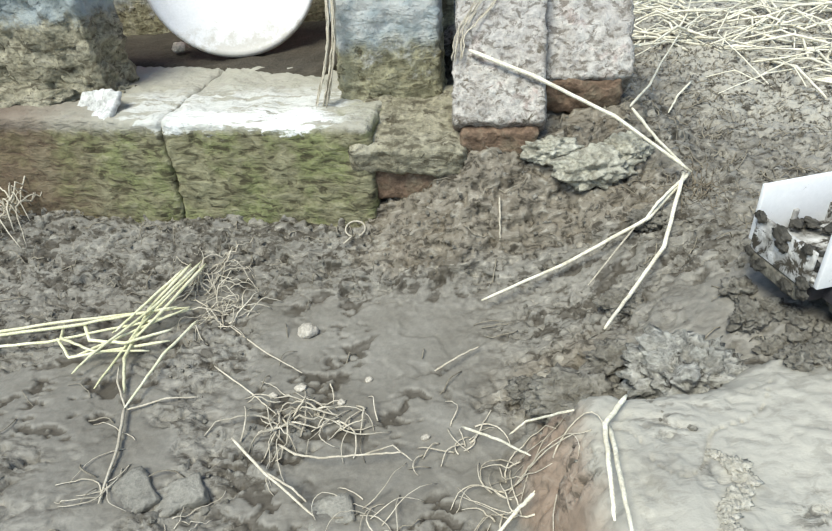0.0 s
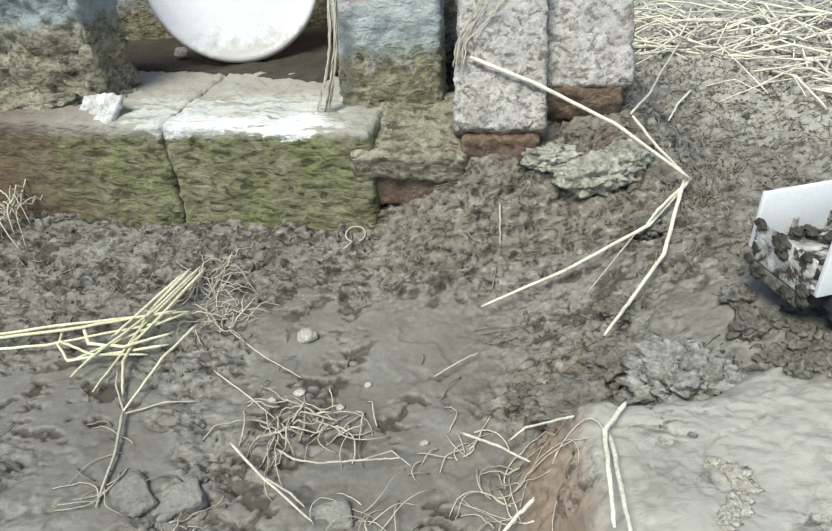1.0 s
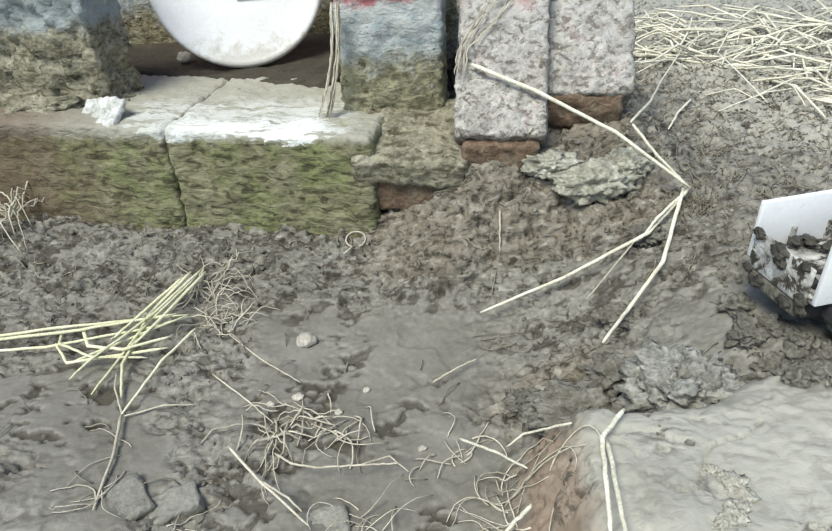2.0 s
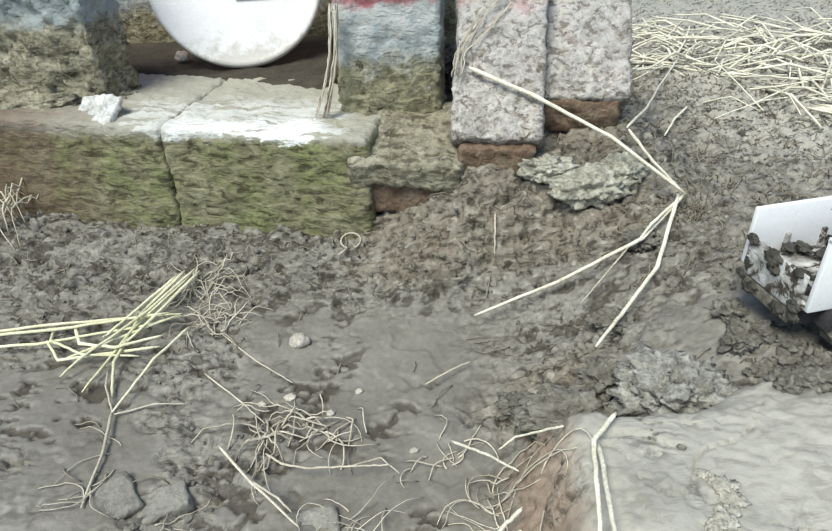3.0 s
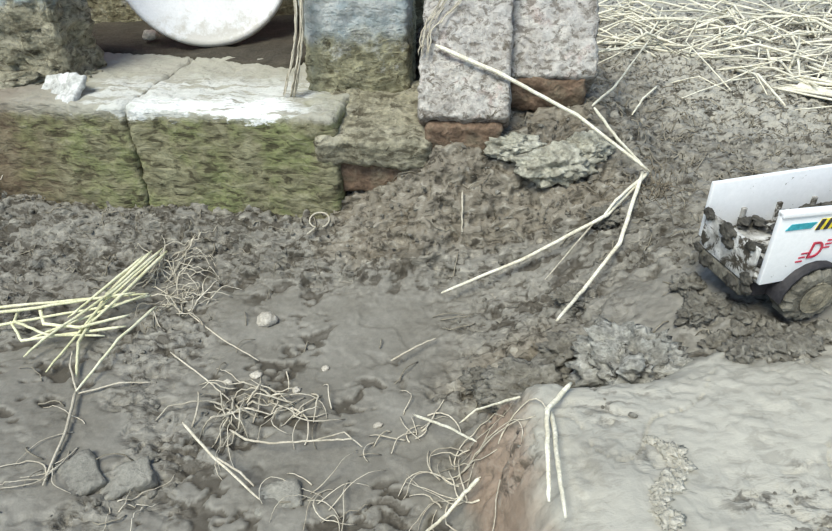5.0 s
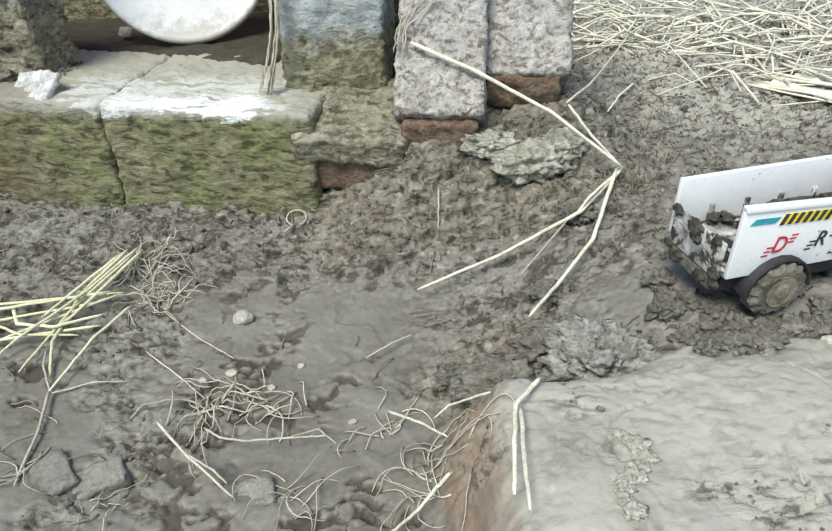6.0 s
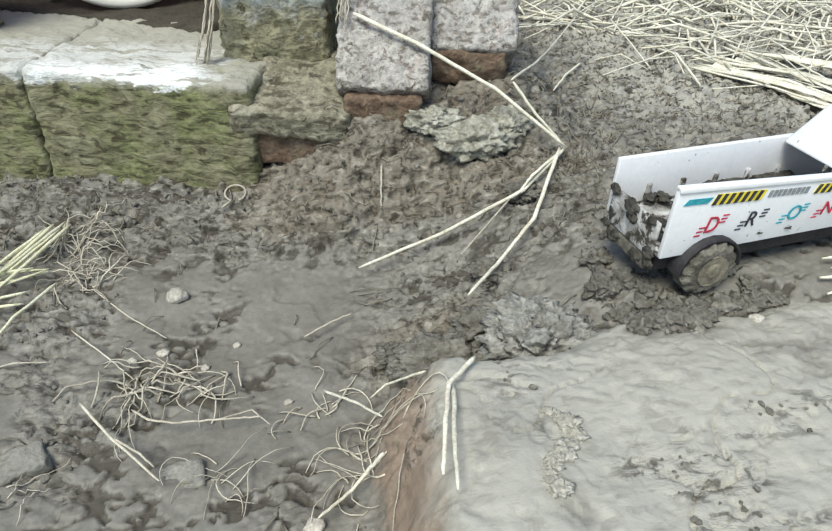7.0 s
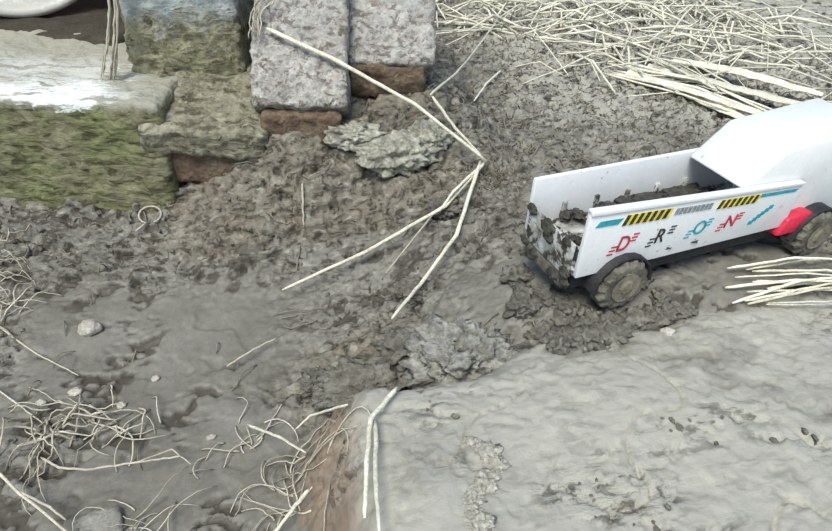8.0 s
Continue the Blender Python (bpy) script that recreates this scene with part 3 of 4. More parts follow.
part("cab", prism([(0.152, 0.080), (0.187, 0.110), (0.290, 0.118), (0.312, 0.080), (0.315, 0.030), (0.222, 0.030), (0.222, 0.076)], 0.002, W - 0.002, 0.003),
     WHITE, truck, "white cab with a sloping rear shield")
part("fender", prism([(0.205, 0.030), (0.212, 0.046), (0.232, 0.050), (0.246, 0.046), (0.250, 0.030)], -0.007, 0.006, 0.002), RED, truck, "red plastic front fender")


def wheel(x, y, out):
    ty = tube([(x, y - 0.010 * out, 0.025), (x, y - 0.007 * out, 0.025), (x, y + 0.007 * out, 0.025), (x, y + 0.010 * out, 0.025)], [0.019, 0.0230, 0.0230, 0.019], 56)
    hub = Vector((x, 0, 0.025))
    for i, v in enumerate(ty.verts):
        flat = Vector((v.co.x, 0, v.co.z)) - hub
        grow = 1.0 if (i % 56) % 4 < 2 else 0.90
        grow *= 1 + 0.05 * noise.noise(v.co * 160)
        v.co.x, v.co.z = hub.x + flat.x * grow, hub.z + flat.z * grow
    tyre = part("wheel", ty, TYRE, truck, "muddy black tyre", False)
    rim = tube([(x, y + 0.0095 * out, 0.025), (x, y + 0.0110 * out, 0.025), (x, y + 0.0085 * out, 0.025), (x, y + 0.0120 * out, 0.025)], [0.0145, 0.0130, 0.010, 0.0045], 20)
    part("rim", rim, HUB, tyre, "mud-coated brown rim", False)


for x in (0.042, 0.252):
    wheel(x, -0.003, -1)
    wheel(x, W + 0.003, 1)
    arch = bmesh.new()
    for k in range(10):
        a0, a1 = math.pi * k / 10, math.pi * (k + 1) / 10
        q = [Vector((x + 0.0275 * math.cos(a), yy, 0.023 + 0.0275 * math.sin(a))) for a, yy in ((a0, -0.010), (a1, -0.010), (a1, 0.004), (a0, 0.004))]
        r = [Vector((x + 0.0255 * math.cos(a), yy, 0.023 + 0.0255 * math.sin(a))) for a, yy in ((a0, -0.010), (a1, -0.010), (a1, 0.004), (a0, 0.004))]
        vq, vr = [arch.verts.new(c) for c in q], [arch.verts.new(c) for c in r]
        arch.faces.new(vq)
        arch.faces.new(vr[::-1])
        arch.faces.new((vq[0], vr[0], vr[1], vq[1]))
    bmesh.ops.remove_doubles(arch, verts=arch.verts, dist=1e-5)
    part("mudguard", arch, CHASSIS, truck)


# printing on the near panel: its face looks along -y
FACE = -0.0036


def bar(x, z, w, h, mat, slant=0.0, name="print"):
    return part(name, prism([(x, z), (x + w, z), (x + w + slant, z + h), (x + slant, z + h)], FACE, FACE + 0.0008), mat, near_side, "", False)


def letter(ch, x, z, size, mat):
    cu = bpy.data.curves.new("letter", "FONT")
    cu.body, cu.size, cu.extrude, cu.shear = ch, size, 0.0003, 0.2
    tmp = bpy.data.objects.new("letter", cu)
    me = bpy.data.meshes.new_from_object(tmp)
    bpy.data.objects.remove(tmp)
    me.transform(pose(x, FACE, z, 90, 0, 0))
    link("letter", me, mat, near_side)


for ch, x, mat in (("D", 0.036, INK_RED), ("R", 0.072, INK_BLACK), ("O", 0.110, INK_BLUE), ("N", 0.143, INK_RED)):
    letter(ch, x - 0.006, 0.0515, 0.0155, mat)
    for k in range(3):
        bar(x - 0.0125 + 0.0014 * k, 0.0495 + 0.0026 * k, 0.005, 0.0008, mat, 0.0004)
        bar(x + 0.0065 + 0.0010 * k, 0.0570 + 0.0024 * k, 0.005, 0.0008, mat, 0.0004)
for k in range(6):
    bar(0.166 + 0.0035 * k, 0.049 + 0.0024 * k, 0.0045, 0.0035, INK_BLUE, 0.001)
for start, count in ((0.030, 7), (0.122, 7)):
    bar(start, 0.0705, 0.0062 * count, 0.0068, INK_YELLOW, 0.003)
    for k in range(count):
        part("stripe", prism([(start + 0.0062 * k, 0.0705), (start + 0.0062 * k + 0.003, 0.0705), (start + 0.0062 * k + 0.006, 0.0773), (start + 0.0062 * k + 0.003, 0.0773)],
                             FACE - 0.0004, FACE + 0.0002), INK_BLACK, near_side, "", False)
bar(0.006, 0.0720, 0.020, 0.0036, INK_BLUE, 0.004)
bar(0.166, 0.0745, 0.042, 0.0026, INK_BLUE, 0.003)
for k in range(9):
    bar(0.079 + 0.0042 * k, 0.0715, 0.0030, 0.0048, INK_GREY, 0.001)

for ob in (near_side, rail, *near_side.children):
    for v in ob.data.vertices:
        v.co.z += (0.012 - 0.015 * v.co.x / L) * (v.co.z - Z0) / (Z1 - Z0)

# mud carried by the truck and thrown up round its wheels
rnd = random.Random(8)
for i in range(80):
    x = rnd.uniform(0.004, 0.17)
    y = rnd.choice((rnd.uniform(0.006, 0.020), rnd.uniform(0.030, 0.062), rnd.uniform(0.048, 0.062)))
    if x < 0.03:
        y = rnd.uniform(0.006, 0.060)
    r = rnd.uniform(0.002, 0.0058)
    ob = part("mud_lump", lump(r, (2.3, 1.3, 0.42), 0.6, 1.6, 100 + i, 3, 1.0), WETMUD)
    ob.matrix_world = truck.matrix_world @ pose(x, y, Z0 + 0.006 + r * 0.45 + max(0, y - 0.03) * 0.15, 0, 0, rnd.uniform(0, 180))
    tagged(ob, "dark wet mud lump in the truck bed", "mud lump", "mud lumps in the truck bed")
for i in range(11):
    r = rnd.uniform(0.003, 0.0065)
    ob = part("mud_lump", lump(r, (0.45, 1.3, 1.0), 0.45, 1.9, 160 + i, 3, 1.2), WETMUD)
    ob.matrix_world = truck.matrix_world @ pose(-0.004, rnd.uniform(0.0, 0.064), rnd.choice((rnd.uniform(0.024, 0.040), rnd.uniform(0.052, 0.064))))
    tagged(ob, "dark wet mud stuck to the truck's tailgate", "mud lump", "mud lumps on the tailgate")
for i in range(44):
    a, r = rnd.uniform(0, 6.28), rnd.uniform(0.005, 0.012)
    p = truck.matrix_world @ Vector((rnd.uniform(-0.028, 0.10), rnd.choice((rnd.uniform(-0.034, -0.014), rnd.uniform(-0.03, 0.06))), 0))
    q = at_ground(p.x, p.y, r * 0.25)
    ob = part("mud_clod", lump(r, (1.2, 1.0, 0.75), 0.5, 2.0, 200 + i, 4, 1.4), CLOD)
    ob.matrix_world = Matrix.Translation(q) @ Matrix.Rotation(a, 4, "Z")
    tagged(ob, "fresh clod of wet mud churned up by the truck", "mud clod", "clods round the truck")

# ---------------------------------------------------------------- clods, stones, plaster
arc = [(0.188 + 0.012 * math.sin(k * 0.45), 0.196 - 0.0045 * k, 0.0035 + 0.0028 * (k * 7 % 5) / 4, (1.2, 1.0, 0.6), 600 + k, 0.0) for k in range(13)]
for x, y, r, sq, seed, up in ([(0.210, 0.292, 0.040, (1.05, 0.85, 0.66), 31, 0.022), (0.140, 0.302, 0.033, (1.1, 0.8, 0.6), 32, 0.012),
                               (0.178, 0.330, 0.022, (1.1, 0.9, 0.6), 34, 0.003), (0.112, 0.335, 0.018, (1.2, 0.9, 0.5), 35, 0.003),
                               (0.245, 0.490, 0.016, (1.1, 0.9, 0.6), 36, 0.002), (0.195, 0.395, 0.016, (1.1, 0.9, 0.6), 37, 0.002)] + arc):
    ob = part("mud_clod", lump(r, sq, 0.42, 2.3, seed, 5 if r > 0.015 else 4, 1.6), DRYCLOD if y < 0.21 else PALECLOD if r > 0.035 else CLOD)
    ob.matrix_world = Matrix.Translation(at_ground(x, y, up))
    tagged(ob, "crumbly grey-brown mud clod on the bank", "mud clod", "mud clods")
for x, y, r, sq, seed in ((0.205, 0.553, 0.036, (1.25, 0.5, 0.42), 51), (0.240, 0.566, 0.022, (1.2, 0.6, 0.5), 52), (0.160, 0.570, 0.022, (1.4, 0.6, 0.45), 53)):
    ob = part("plaster_lump", lump(r, (sq[0] * 0.9, sq[1] * 1.25, sq[2] * 1.35), 0.32, 2.2, seed, 5, 0.9), PLASTER)
    ob.matrix_world = Matrix.Translation(at_ground(x, y, r * 0.1))
    tagged(ob, "pale greenish broken plaster lump lodged in the bank", "plaster lump", "plaster lumps")
for x, y, z, r, sq, seed in ((-0.46, 0.715, 0.150, 0.060, (1.6, 0.6, 0.45), 91), (-0.37, 0.725, 0.150, 0.040, (1.2, 0.8, 0.5), 92), (-0.56, 0.725, 0.150, 0.055, (1.3, 0.7, 0.5), 93)):
    ob = part("earth_clump", lump(r, sq, 0.36, 2.2, seed, 5, 1.4), EARTHWALL)
    ob.matrix_world = Matrix.Translation((x, y, z))
    tagged(ob, "crumbly olive-brown earth fallen from the wall onto the ledge", "earth clump", "earth clumps")
ob = part("plaster_chunk", rough_box(0.070, 0.044, 0.009, 0.0025, 0.0034, 45, 64, 0.003, 0.8), CHIP)
ob.matrix_world = pose(-0.343, 0.672, 0.155, 38, -8, -28)
tagged(ob, "white-painted plaster chunk broken loose on the ledge", "plaster chunk")
for x, y, z, seed in ((0.114, 0.606, 0.106, 67), (0.208, 0.652, 0.138, 68)):
    ob = part("brick_stub", rough_box(0.080, 0.06, 0.040, 0.004, 0.004, 50, seed, 0.005, 0.8), BRICKRED)
    ob.matrix_world = pose(x, y, z, 12, 0, -8)
    tagged(ob, "broken red-brown brick end under the leaning brick", "brick", "broken brick ends")
ob = part("brick_stub", rough_box(0.110, 0.06, 0.052, 0.0035, 0.003, 50, 66, 0.005), BRICKRED)
ob.matrix_world = pose(0.012, 0.620, 0.056, 0, 0, -8)
tagged(ob, "brown brick end showing through the broken ledge", "brick")
for x, y, r, sq, seed in ((-0.199, 0.258, 0.0155, (0.9, 1.2, 0.5), 71), (-0.166, 0.256, 0.0155, (1.3, 0.8, 0.45), 72), (-0.048, 0.235, 0.013, (1.3, 0.9, 0.5), 73)):
    ob = part("stone", rough_box(r * 1.9 * sq[0], r * 1.9 * sq[1], 0.012, 0.0024, 0.0026, 70, seed, 0.0022), STONE)
    ob.matrix_world = Matrix.Translation(at_ground(x, y, -0.0095)) @ pose(0, 0, 0, 7, -6, seed * 47 % 60)
    tagged(ob, "flat grey stone pressed into the mud", "stone", "stones in the mud")
for x, y, r, seed in ((-0.093, 0.437, 0.0085, 81), (-0.089, 0.362, 0.0045, 82), (-0.052, 0.344, 0.0035, 83), (0.362, 0.272, 0.0042, 84), (-0.112, 0.352, 0.003, 85),
                      (-0.03, 0.372, 0.003, 86), (0.02, 0.30, 0.003, 87), (0.045, 0.188, 0.006, 88), (-0.31, 0.885, 0.010, 89)):
    ob = part("pebble", lump(r, (1.15, 0.95, 0.75), 0.25, 1.3, seed, 3), PEBBLE)
    base = Vector((x, y, 0.162)) if y > 0.8 else at_ground(x, y, 0)
    ob.matrix_world = Matrix.Translation(base + Vector((0, 0, r * 0.4)))
    tagged(ob, "small pale pebble lying on the mud", "pebble", "pebbles")


# ---------------------------------------------------------------- straw, grass and roots
def stalk_bm(points, r, seed, steps=7, wobble=0.0003, sides=7, bm=None, taper=0.7):
    pts = bend(points, steps, wobble, seed)
    n = len(pts)
    ends = [0.55 if i in (0, n - 1) else 1.12 if i % steps == 0 else 1.0 for i in range(n)]
    return tube(pts, [r * (1 - (1 - taper) * i / (n - 1)) * ends[i] for i in range(n)], sides, bm)


def on_ground(path):
    a = np.array(path, float)
    z = ground_height(a[:, 0], a[:, 1]) + a[:, 2]
    return [Vector((x, y, h)) for x, y, h in zip(a[:, 0], a[:, 1], z)]


def straw(points, r, seed, label="dry bent straw stalk lying on the mud", mat=None, name="straw_stalk", group="straw stalks"):
    ob = part(name, stalk_bm(points, r, seed), mat or STRAW)
    return tagged(ob, label, "straw", group)


straw([(0.083, 0.613, 0.211), (0.149, 0.586, 0.187), (0.222, 0.560, 0.152), (0.291, 0.519, 0.106)], 0.0023, 1, "long dry straw stalk leaning from the brick down the bank")
straw([(0.293, 0.526, 0.103), (0.240, 0.477, 0.082), (0.159, 0.466, 0.041), (0.079, 0.450, 0.016)], 0.0021, 2)
straw([(0.293, 0.527, 0.102), (0.249, 0.485, 0.093), (0.235, 0.474, 0.080)], 0.0017, 22)
straw([(0.287, 0.526, 0.103), (0.241, 0.434, 0.077), (0.202, 0.391, 0.062), (0.165, 0.339, 0.067)], 0.0021, 3)
straw([(0.243, 0.573, 0.154), (0.263, 0.547, 0.130), (0.289, 0.528, 0.106)], 0.0018, 4)
straw([(0.241, 0.573, 0.156), (0.300, 0.690, 0.135), (0.367, 0.850, 0.104), (0.458, 1.017, 0.106)], 0.0016, 5)
straw([(0.228, 0.475, 0.075), (0.174, 0.425, 0.046)], 0.0010, 6, mat=ROOT)
straw([(0.152, 0.243, 0.094), (0.131, 0.216, 0.099), (0.124, 0.181, 0.105), (0.119, 0.150, 0.103)], 0.0017, 7, "pale folded straw stalk lying on the dry mound")
straw([(0.134, 0.215, 0.098), (0.1275, 0.170, 0.107), (0.125, 0.139, 0.105)], 0.0016, 8, "pale folded straw stalk lying on the dry mound")
straw([(0.049, 0.292, 0.017), (0.073, 0.262, 0.036), (0.091, 0.232, 0.054)], 0.0012, 9)
straw([(0.120, 0.244, 0.082), (0.096, 0.279, 0.034), (0.084, 0.281, 0.018)], 0.0010, 10)
straw([(0.091, 0.212, 0.042), (0.080, 0.213, 0.022), (0.069, 0.207, 0.011), (0.048, 0.186, 0.015)], 0.0015, 11)
straw([(0.030, 0.367, 0.005), (0.052, 0.382, 0.007), (0.072, 0.396, 0.005)], 0.0010, 12, mat=ROOT)
straw([(-0.132, 0.295, 0.014), (-0.098, 0.258, 0.016), (-0.057, 0.220, 0.017)], 0.0012, 13, mat=ROOT)
straw([(-0.098, 0.259, 0.016), (-0.075, 0.243, 0.017), (-0.065, 0.235, 0.012)], 0.0010, 14, mat=ROOT)
straw([(-0.097, 0.295, 0.004), (-0.081, 0.281, 0.008), (-0.061, 0.273, 0.012), (-0.025, 0.274, 0.012), (0.003, 0.275, 0.011)], 0.0010, 15, mat=ROOT)
straw([(-0.025, 0.274, 0.013), (-0.005, 0.284, 0.009), (0.010, 0.267, 0.011)], 0.0007, 16, mat=ROOT)
straw(on_ground([(0.106, 0.535, 0.010), (0.105, 0.522, 0.013), (0.104, 0.512, 0.006)]), 0.0012, 17, mat=ROOT)
straw(on_ground([(-0.175, 0.395, 0.006), (-0.130, 0.352, 0.006), (-0.105, 0.330, 0.004)]), 0.0008, 18, mat=ROOT)
straw(on_ground([(-0.175, 0.455, 0.006), (-0.128, 0.408, 0.007), (-0.090, 0.378, 0.004)]), 0.0008, 19, mat=ROOT)

# yellow-green bundle
bundle = empty("grass_bundle", Matrix.Translation(at_ground(-0.25, 0.46)), "bundle of yellow-green grass stalks, cut and trampled flat", "grass")
inv = bundle.matrix_world.inverted()
for i, path in enumerate((
        [(-0.430, 0.455, 0.010), (-0.347, 0.458, 0.014), (-0.217, 0.470, 0.018)],
        [(-0.425, 0.432, 0.008), (-0.341, 0.424, 0.012), (-0.250, 0.450, 0.016), (-0.214, 0.470, 0.016)],
        [(-0.222, 0.525, 0.018), (-0.255, 0.445, 0.018), (-0.276, 0.368, 0.006)],
        [(-0.228, 0.528, 0.020), (-0.257, 0.470, 0.020), (-0.259, 0.400, 0.010), (-0.247, 0.362, 0.004)],
        [(-0.204, 0.452, 0.014), (-0.220, 0.398, 0.012), (-0.238, 0.340, 0.006)],
        [(-0.226, 0.428, 0.010), (-0.311, 0.402, 0.012), (-0.335, 0.430, 0.010)],
        [(-0.213, 0.530, 0.016), (-0.240, 0.455, 0.022), (-0.262, 0.420, 0.010)],
        [(-0.305, 0.405, 0.012), (-0.215, 0.468, 0.020)],
        [(-0.232, 0.530, 0.016), (-0.285, 0.438, 0.012)],
        [(-0.440, 0.446, 0.014), (-0.330, 0.444, 0.020), (-0.225, 0.462, 0.022)],
        [(-0.216, 0.528, 0.024), (-0.246, 0.460, 0.026), (-0.290, 0.400, 0.014), (-0.302, 0.384, 0.006)],
        [(-0.345, 0.462, 0.010), (-0.328, 0.426, 0.014), (-0.290, 0.408, 0.014), (-0.240, 0.412, 0.012)],
        [(-0.318, 0.452, 0.012), (-0.300, 0.424, 0.014), (-0.262, 0.416, 0.016), (-0.226, 0.440, 0.014)],
        [(-0.236, 0.522, 0.022), (-0.262, 0.462, 0.024), (-0.276, 0.430, 0.018)])):
    pts = [inv @ q for q in on_ground(path)]
    part("stalk", stalk_bm(pts, 0.0016 if i % 3 else 0.0019, 300 + i), GREEN, bundle)


straw(on_ground([(-0.238, 0.342, 0.006), (-0.226, 0.297, 0.004), (-0.220, 0.245, 0.003)]), 0.0015, 21, mat=ROOT)
straw(on_ground([(-0.238, 0.340, 0.004), (-0.205, 0.352, 0.006), (-0.180, 0.356, 0.003)]), 0.0009, 23, mat=ROOT)
straw(on_ground([(-0.238, 0.342, 0.004), (-0.255, 0.372, 0.012), (-0.262, 0.392, 0.008)]), 0.0010, 24, mat=ROOT)


def fibre_tuft(name, cx, cy, rx, ry, count, height, r, seed, label, mat=ROOT, length=0.05, lift=0.0):
    """A tangle of thin curling fibres about one spot, one mesh."""
    rnd = random.Random(seed)
    tuft = empty(name, Matrix.Translation(at_ground(cx, cy)), label, "roots")
    back = tuft.matrix_world.inverted()
    for k in range(count):
        x, y = cx + rnd.gauss(0, rx * 0.5), cy + rnd.gauss(0, ry * 0.5)
        a, turn = rnd.uniform(0, 6.28), rnd.uniform(-1.0, 1.0)
        ln, path = length * rnd.uniform(0.5, 1.3), []
        up = rnd.uniform(0.2, 1.0) * height
        sway = rnd.uniform(-0.25, 0.25)
        for i in range(11):
            t = i / 10
            path.append((x, y, 0.001 + lift + up * math.sin(math.pi * t) * (0.6 + 0.4 * t)))
            x, y = x + ln / 10 * math.cos(a), y + ln / 10 * math.sin(a)
            sway = 0.6 * sway + rnd.uniform(-0.2, 0.2)
            a += turn * 0.24 + sway
        rr = r * rnd.uniform(0.6, 1.25)
        part("fibre", tube([back @ q for q in on_ground(path)], [rr * (1 - 0.5 * i / 10) for i in range(11)], 5), mat, tuft)
    return tuft


fibre_tuft("root_tuft", -0.074, 0.328, 0.050, 0.036, 40, 0.016, 0.0009, 401, "tangled tuft of pale dry roots on the mud", ROOT, 0.050)
fibre_tuft("root_tuft", -0.185, 0.485, 0.035, 0.040, 30, 0.016, 0.0007, 402, "fine dry root tangle beside the grass bundle", ROOT, 0.050)
fibre_tuft("root_tuft", -0.215, 0.525, 0.030, 0.022, 26, 0.018, 0.0008, 403, "fine dry root tangle under the ledge", ROOT, 0.045)
fibre_tuft("root_tuft", 0.085, 0.232, 0.020, 0.035, 26, 0.012, 0.0006, 404, "dry straw tuft clinging to the side of the mound", ROOT, 0.045)
fibre_tuft("root_tuft", -0.020, 0.238, 0.016, 0.020, 12, 0.014, 0.0006, 405, "small tuft of dry roots", ROOT, 0.040)
fibre_tuft("root_tuft", 0.295, 0.515, 0.022, 0.025, 34, 0.012, 0.0006, 406, "dark root crown where the straw stalks meet", ROOTDARK, 0.040)
fibre_tuft("root_tuft", -0.220, 0.270, 0.010, 0.035, 8, 0.006, 0.0007, 407, "thin dry root lying on mud", ROOT, 0.045)
fibre_tuft("root_tuft", -0.472, 0.640, 0.016, 0.014, 26, 0.040, 0.0012, 408, "pale roots hanging at the end of the ledge", ROOT, 0.055, 0.02)
fibre_tuft("root_tuft", -0.165, 0.238, 0.014, 0.020, 5, 0.008, 0.0005, 409, "few dry root threads", ROOT, 0.035)
fibre_tuft("root_tuft", 0.045, 0.290, 0.020, 0.016, 12, 0.008, 0.0007, 410, "few dry root threads", ROOT, 0.030)

# curled root under the ledge
c = at_ground(-0.050, 0.562, 0.008)
ring = [c + Vector((0.011 * math.cos(t), 0.010 * math.sin(t), 0.004 * math.sin(t))) for t in np.linspace(-1.2, 4.4, 16)] + [c + Vector((-0.012, -0.020, -0.006))]
tagged(part("curled_root", tube(ring, [0.0010] * len(ring), 6), ROOT), "small curled dry root below the ledge", "root")

# straw wisps on the corner of the pier and on the bricks
rnd = random.Random(77)
wisp = empty("straw_wisp", Matrix.Translation((-0.080, 0.652, 0.150)), "wisp of straw hanging down the corner of the pier", "straw")
for k in range(13):
    o = Vector((rnd.uniform(-0.006, 0.005), rnd.uniform(-0.006, 0.002), 0))
    path = [Vector((0.026, 0.003, 0.12)) + o, Vector((0.021, 0, 0.07)) + o, Vector((0.012, -0.002, 0.035)) + o * 1.2, Vector((0, 0, 0)) + o * 1.6]
    part("fibre", stalk_bm(path, rnd.uniform(0.0007, 0.0014), k, 5, 0.0012, 5), ROOT, wisp)
wisp = empty("straw_wisp", Matrix.Translation((0.070, 0.608, 0.205)), "curled straw wisp caught between pier and brick", "straw")
for k in range(7):
    o = Vector((rnd.uniform(-0.006, 0.006), rnd.uniform(-0.004, 0.004), rnd.uniform(-0.004, 0.008)))
    path = [o, Vector((0.004, 0.010, 0.021)) + o, Vector((0.024, 0.028, 0.040)) + o * 2, Vector((0.05, 0.047, 0.063)) + o * 2]
    part("fibre", stalk_bm(path, 0.0008, 30 + k, 5, 0.001, 5), ROOT, wisp)

# straw strewn behind the truck
rnd = random.Random(12)
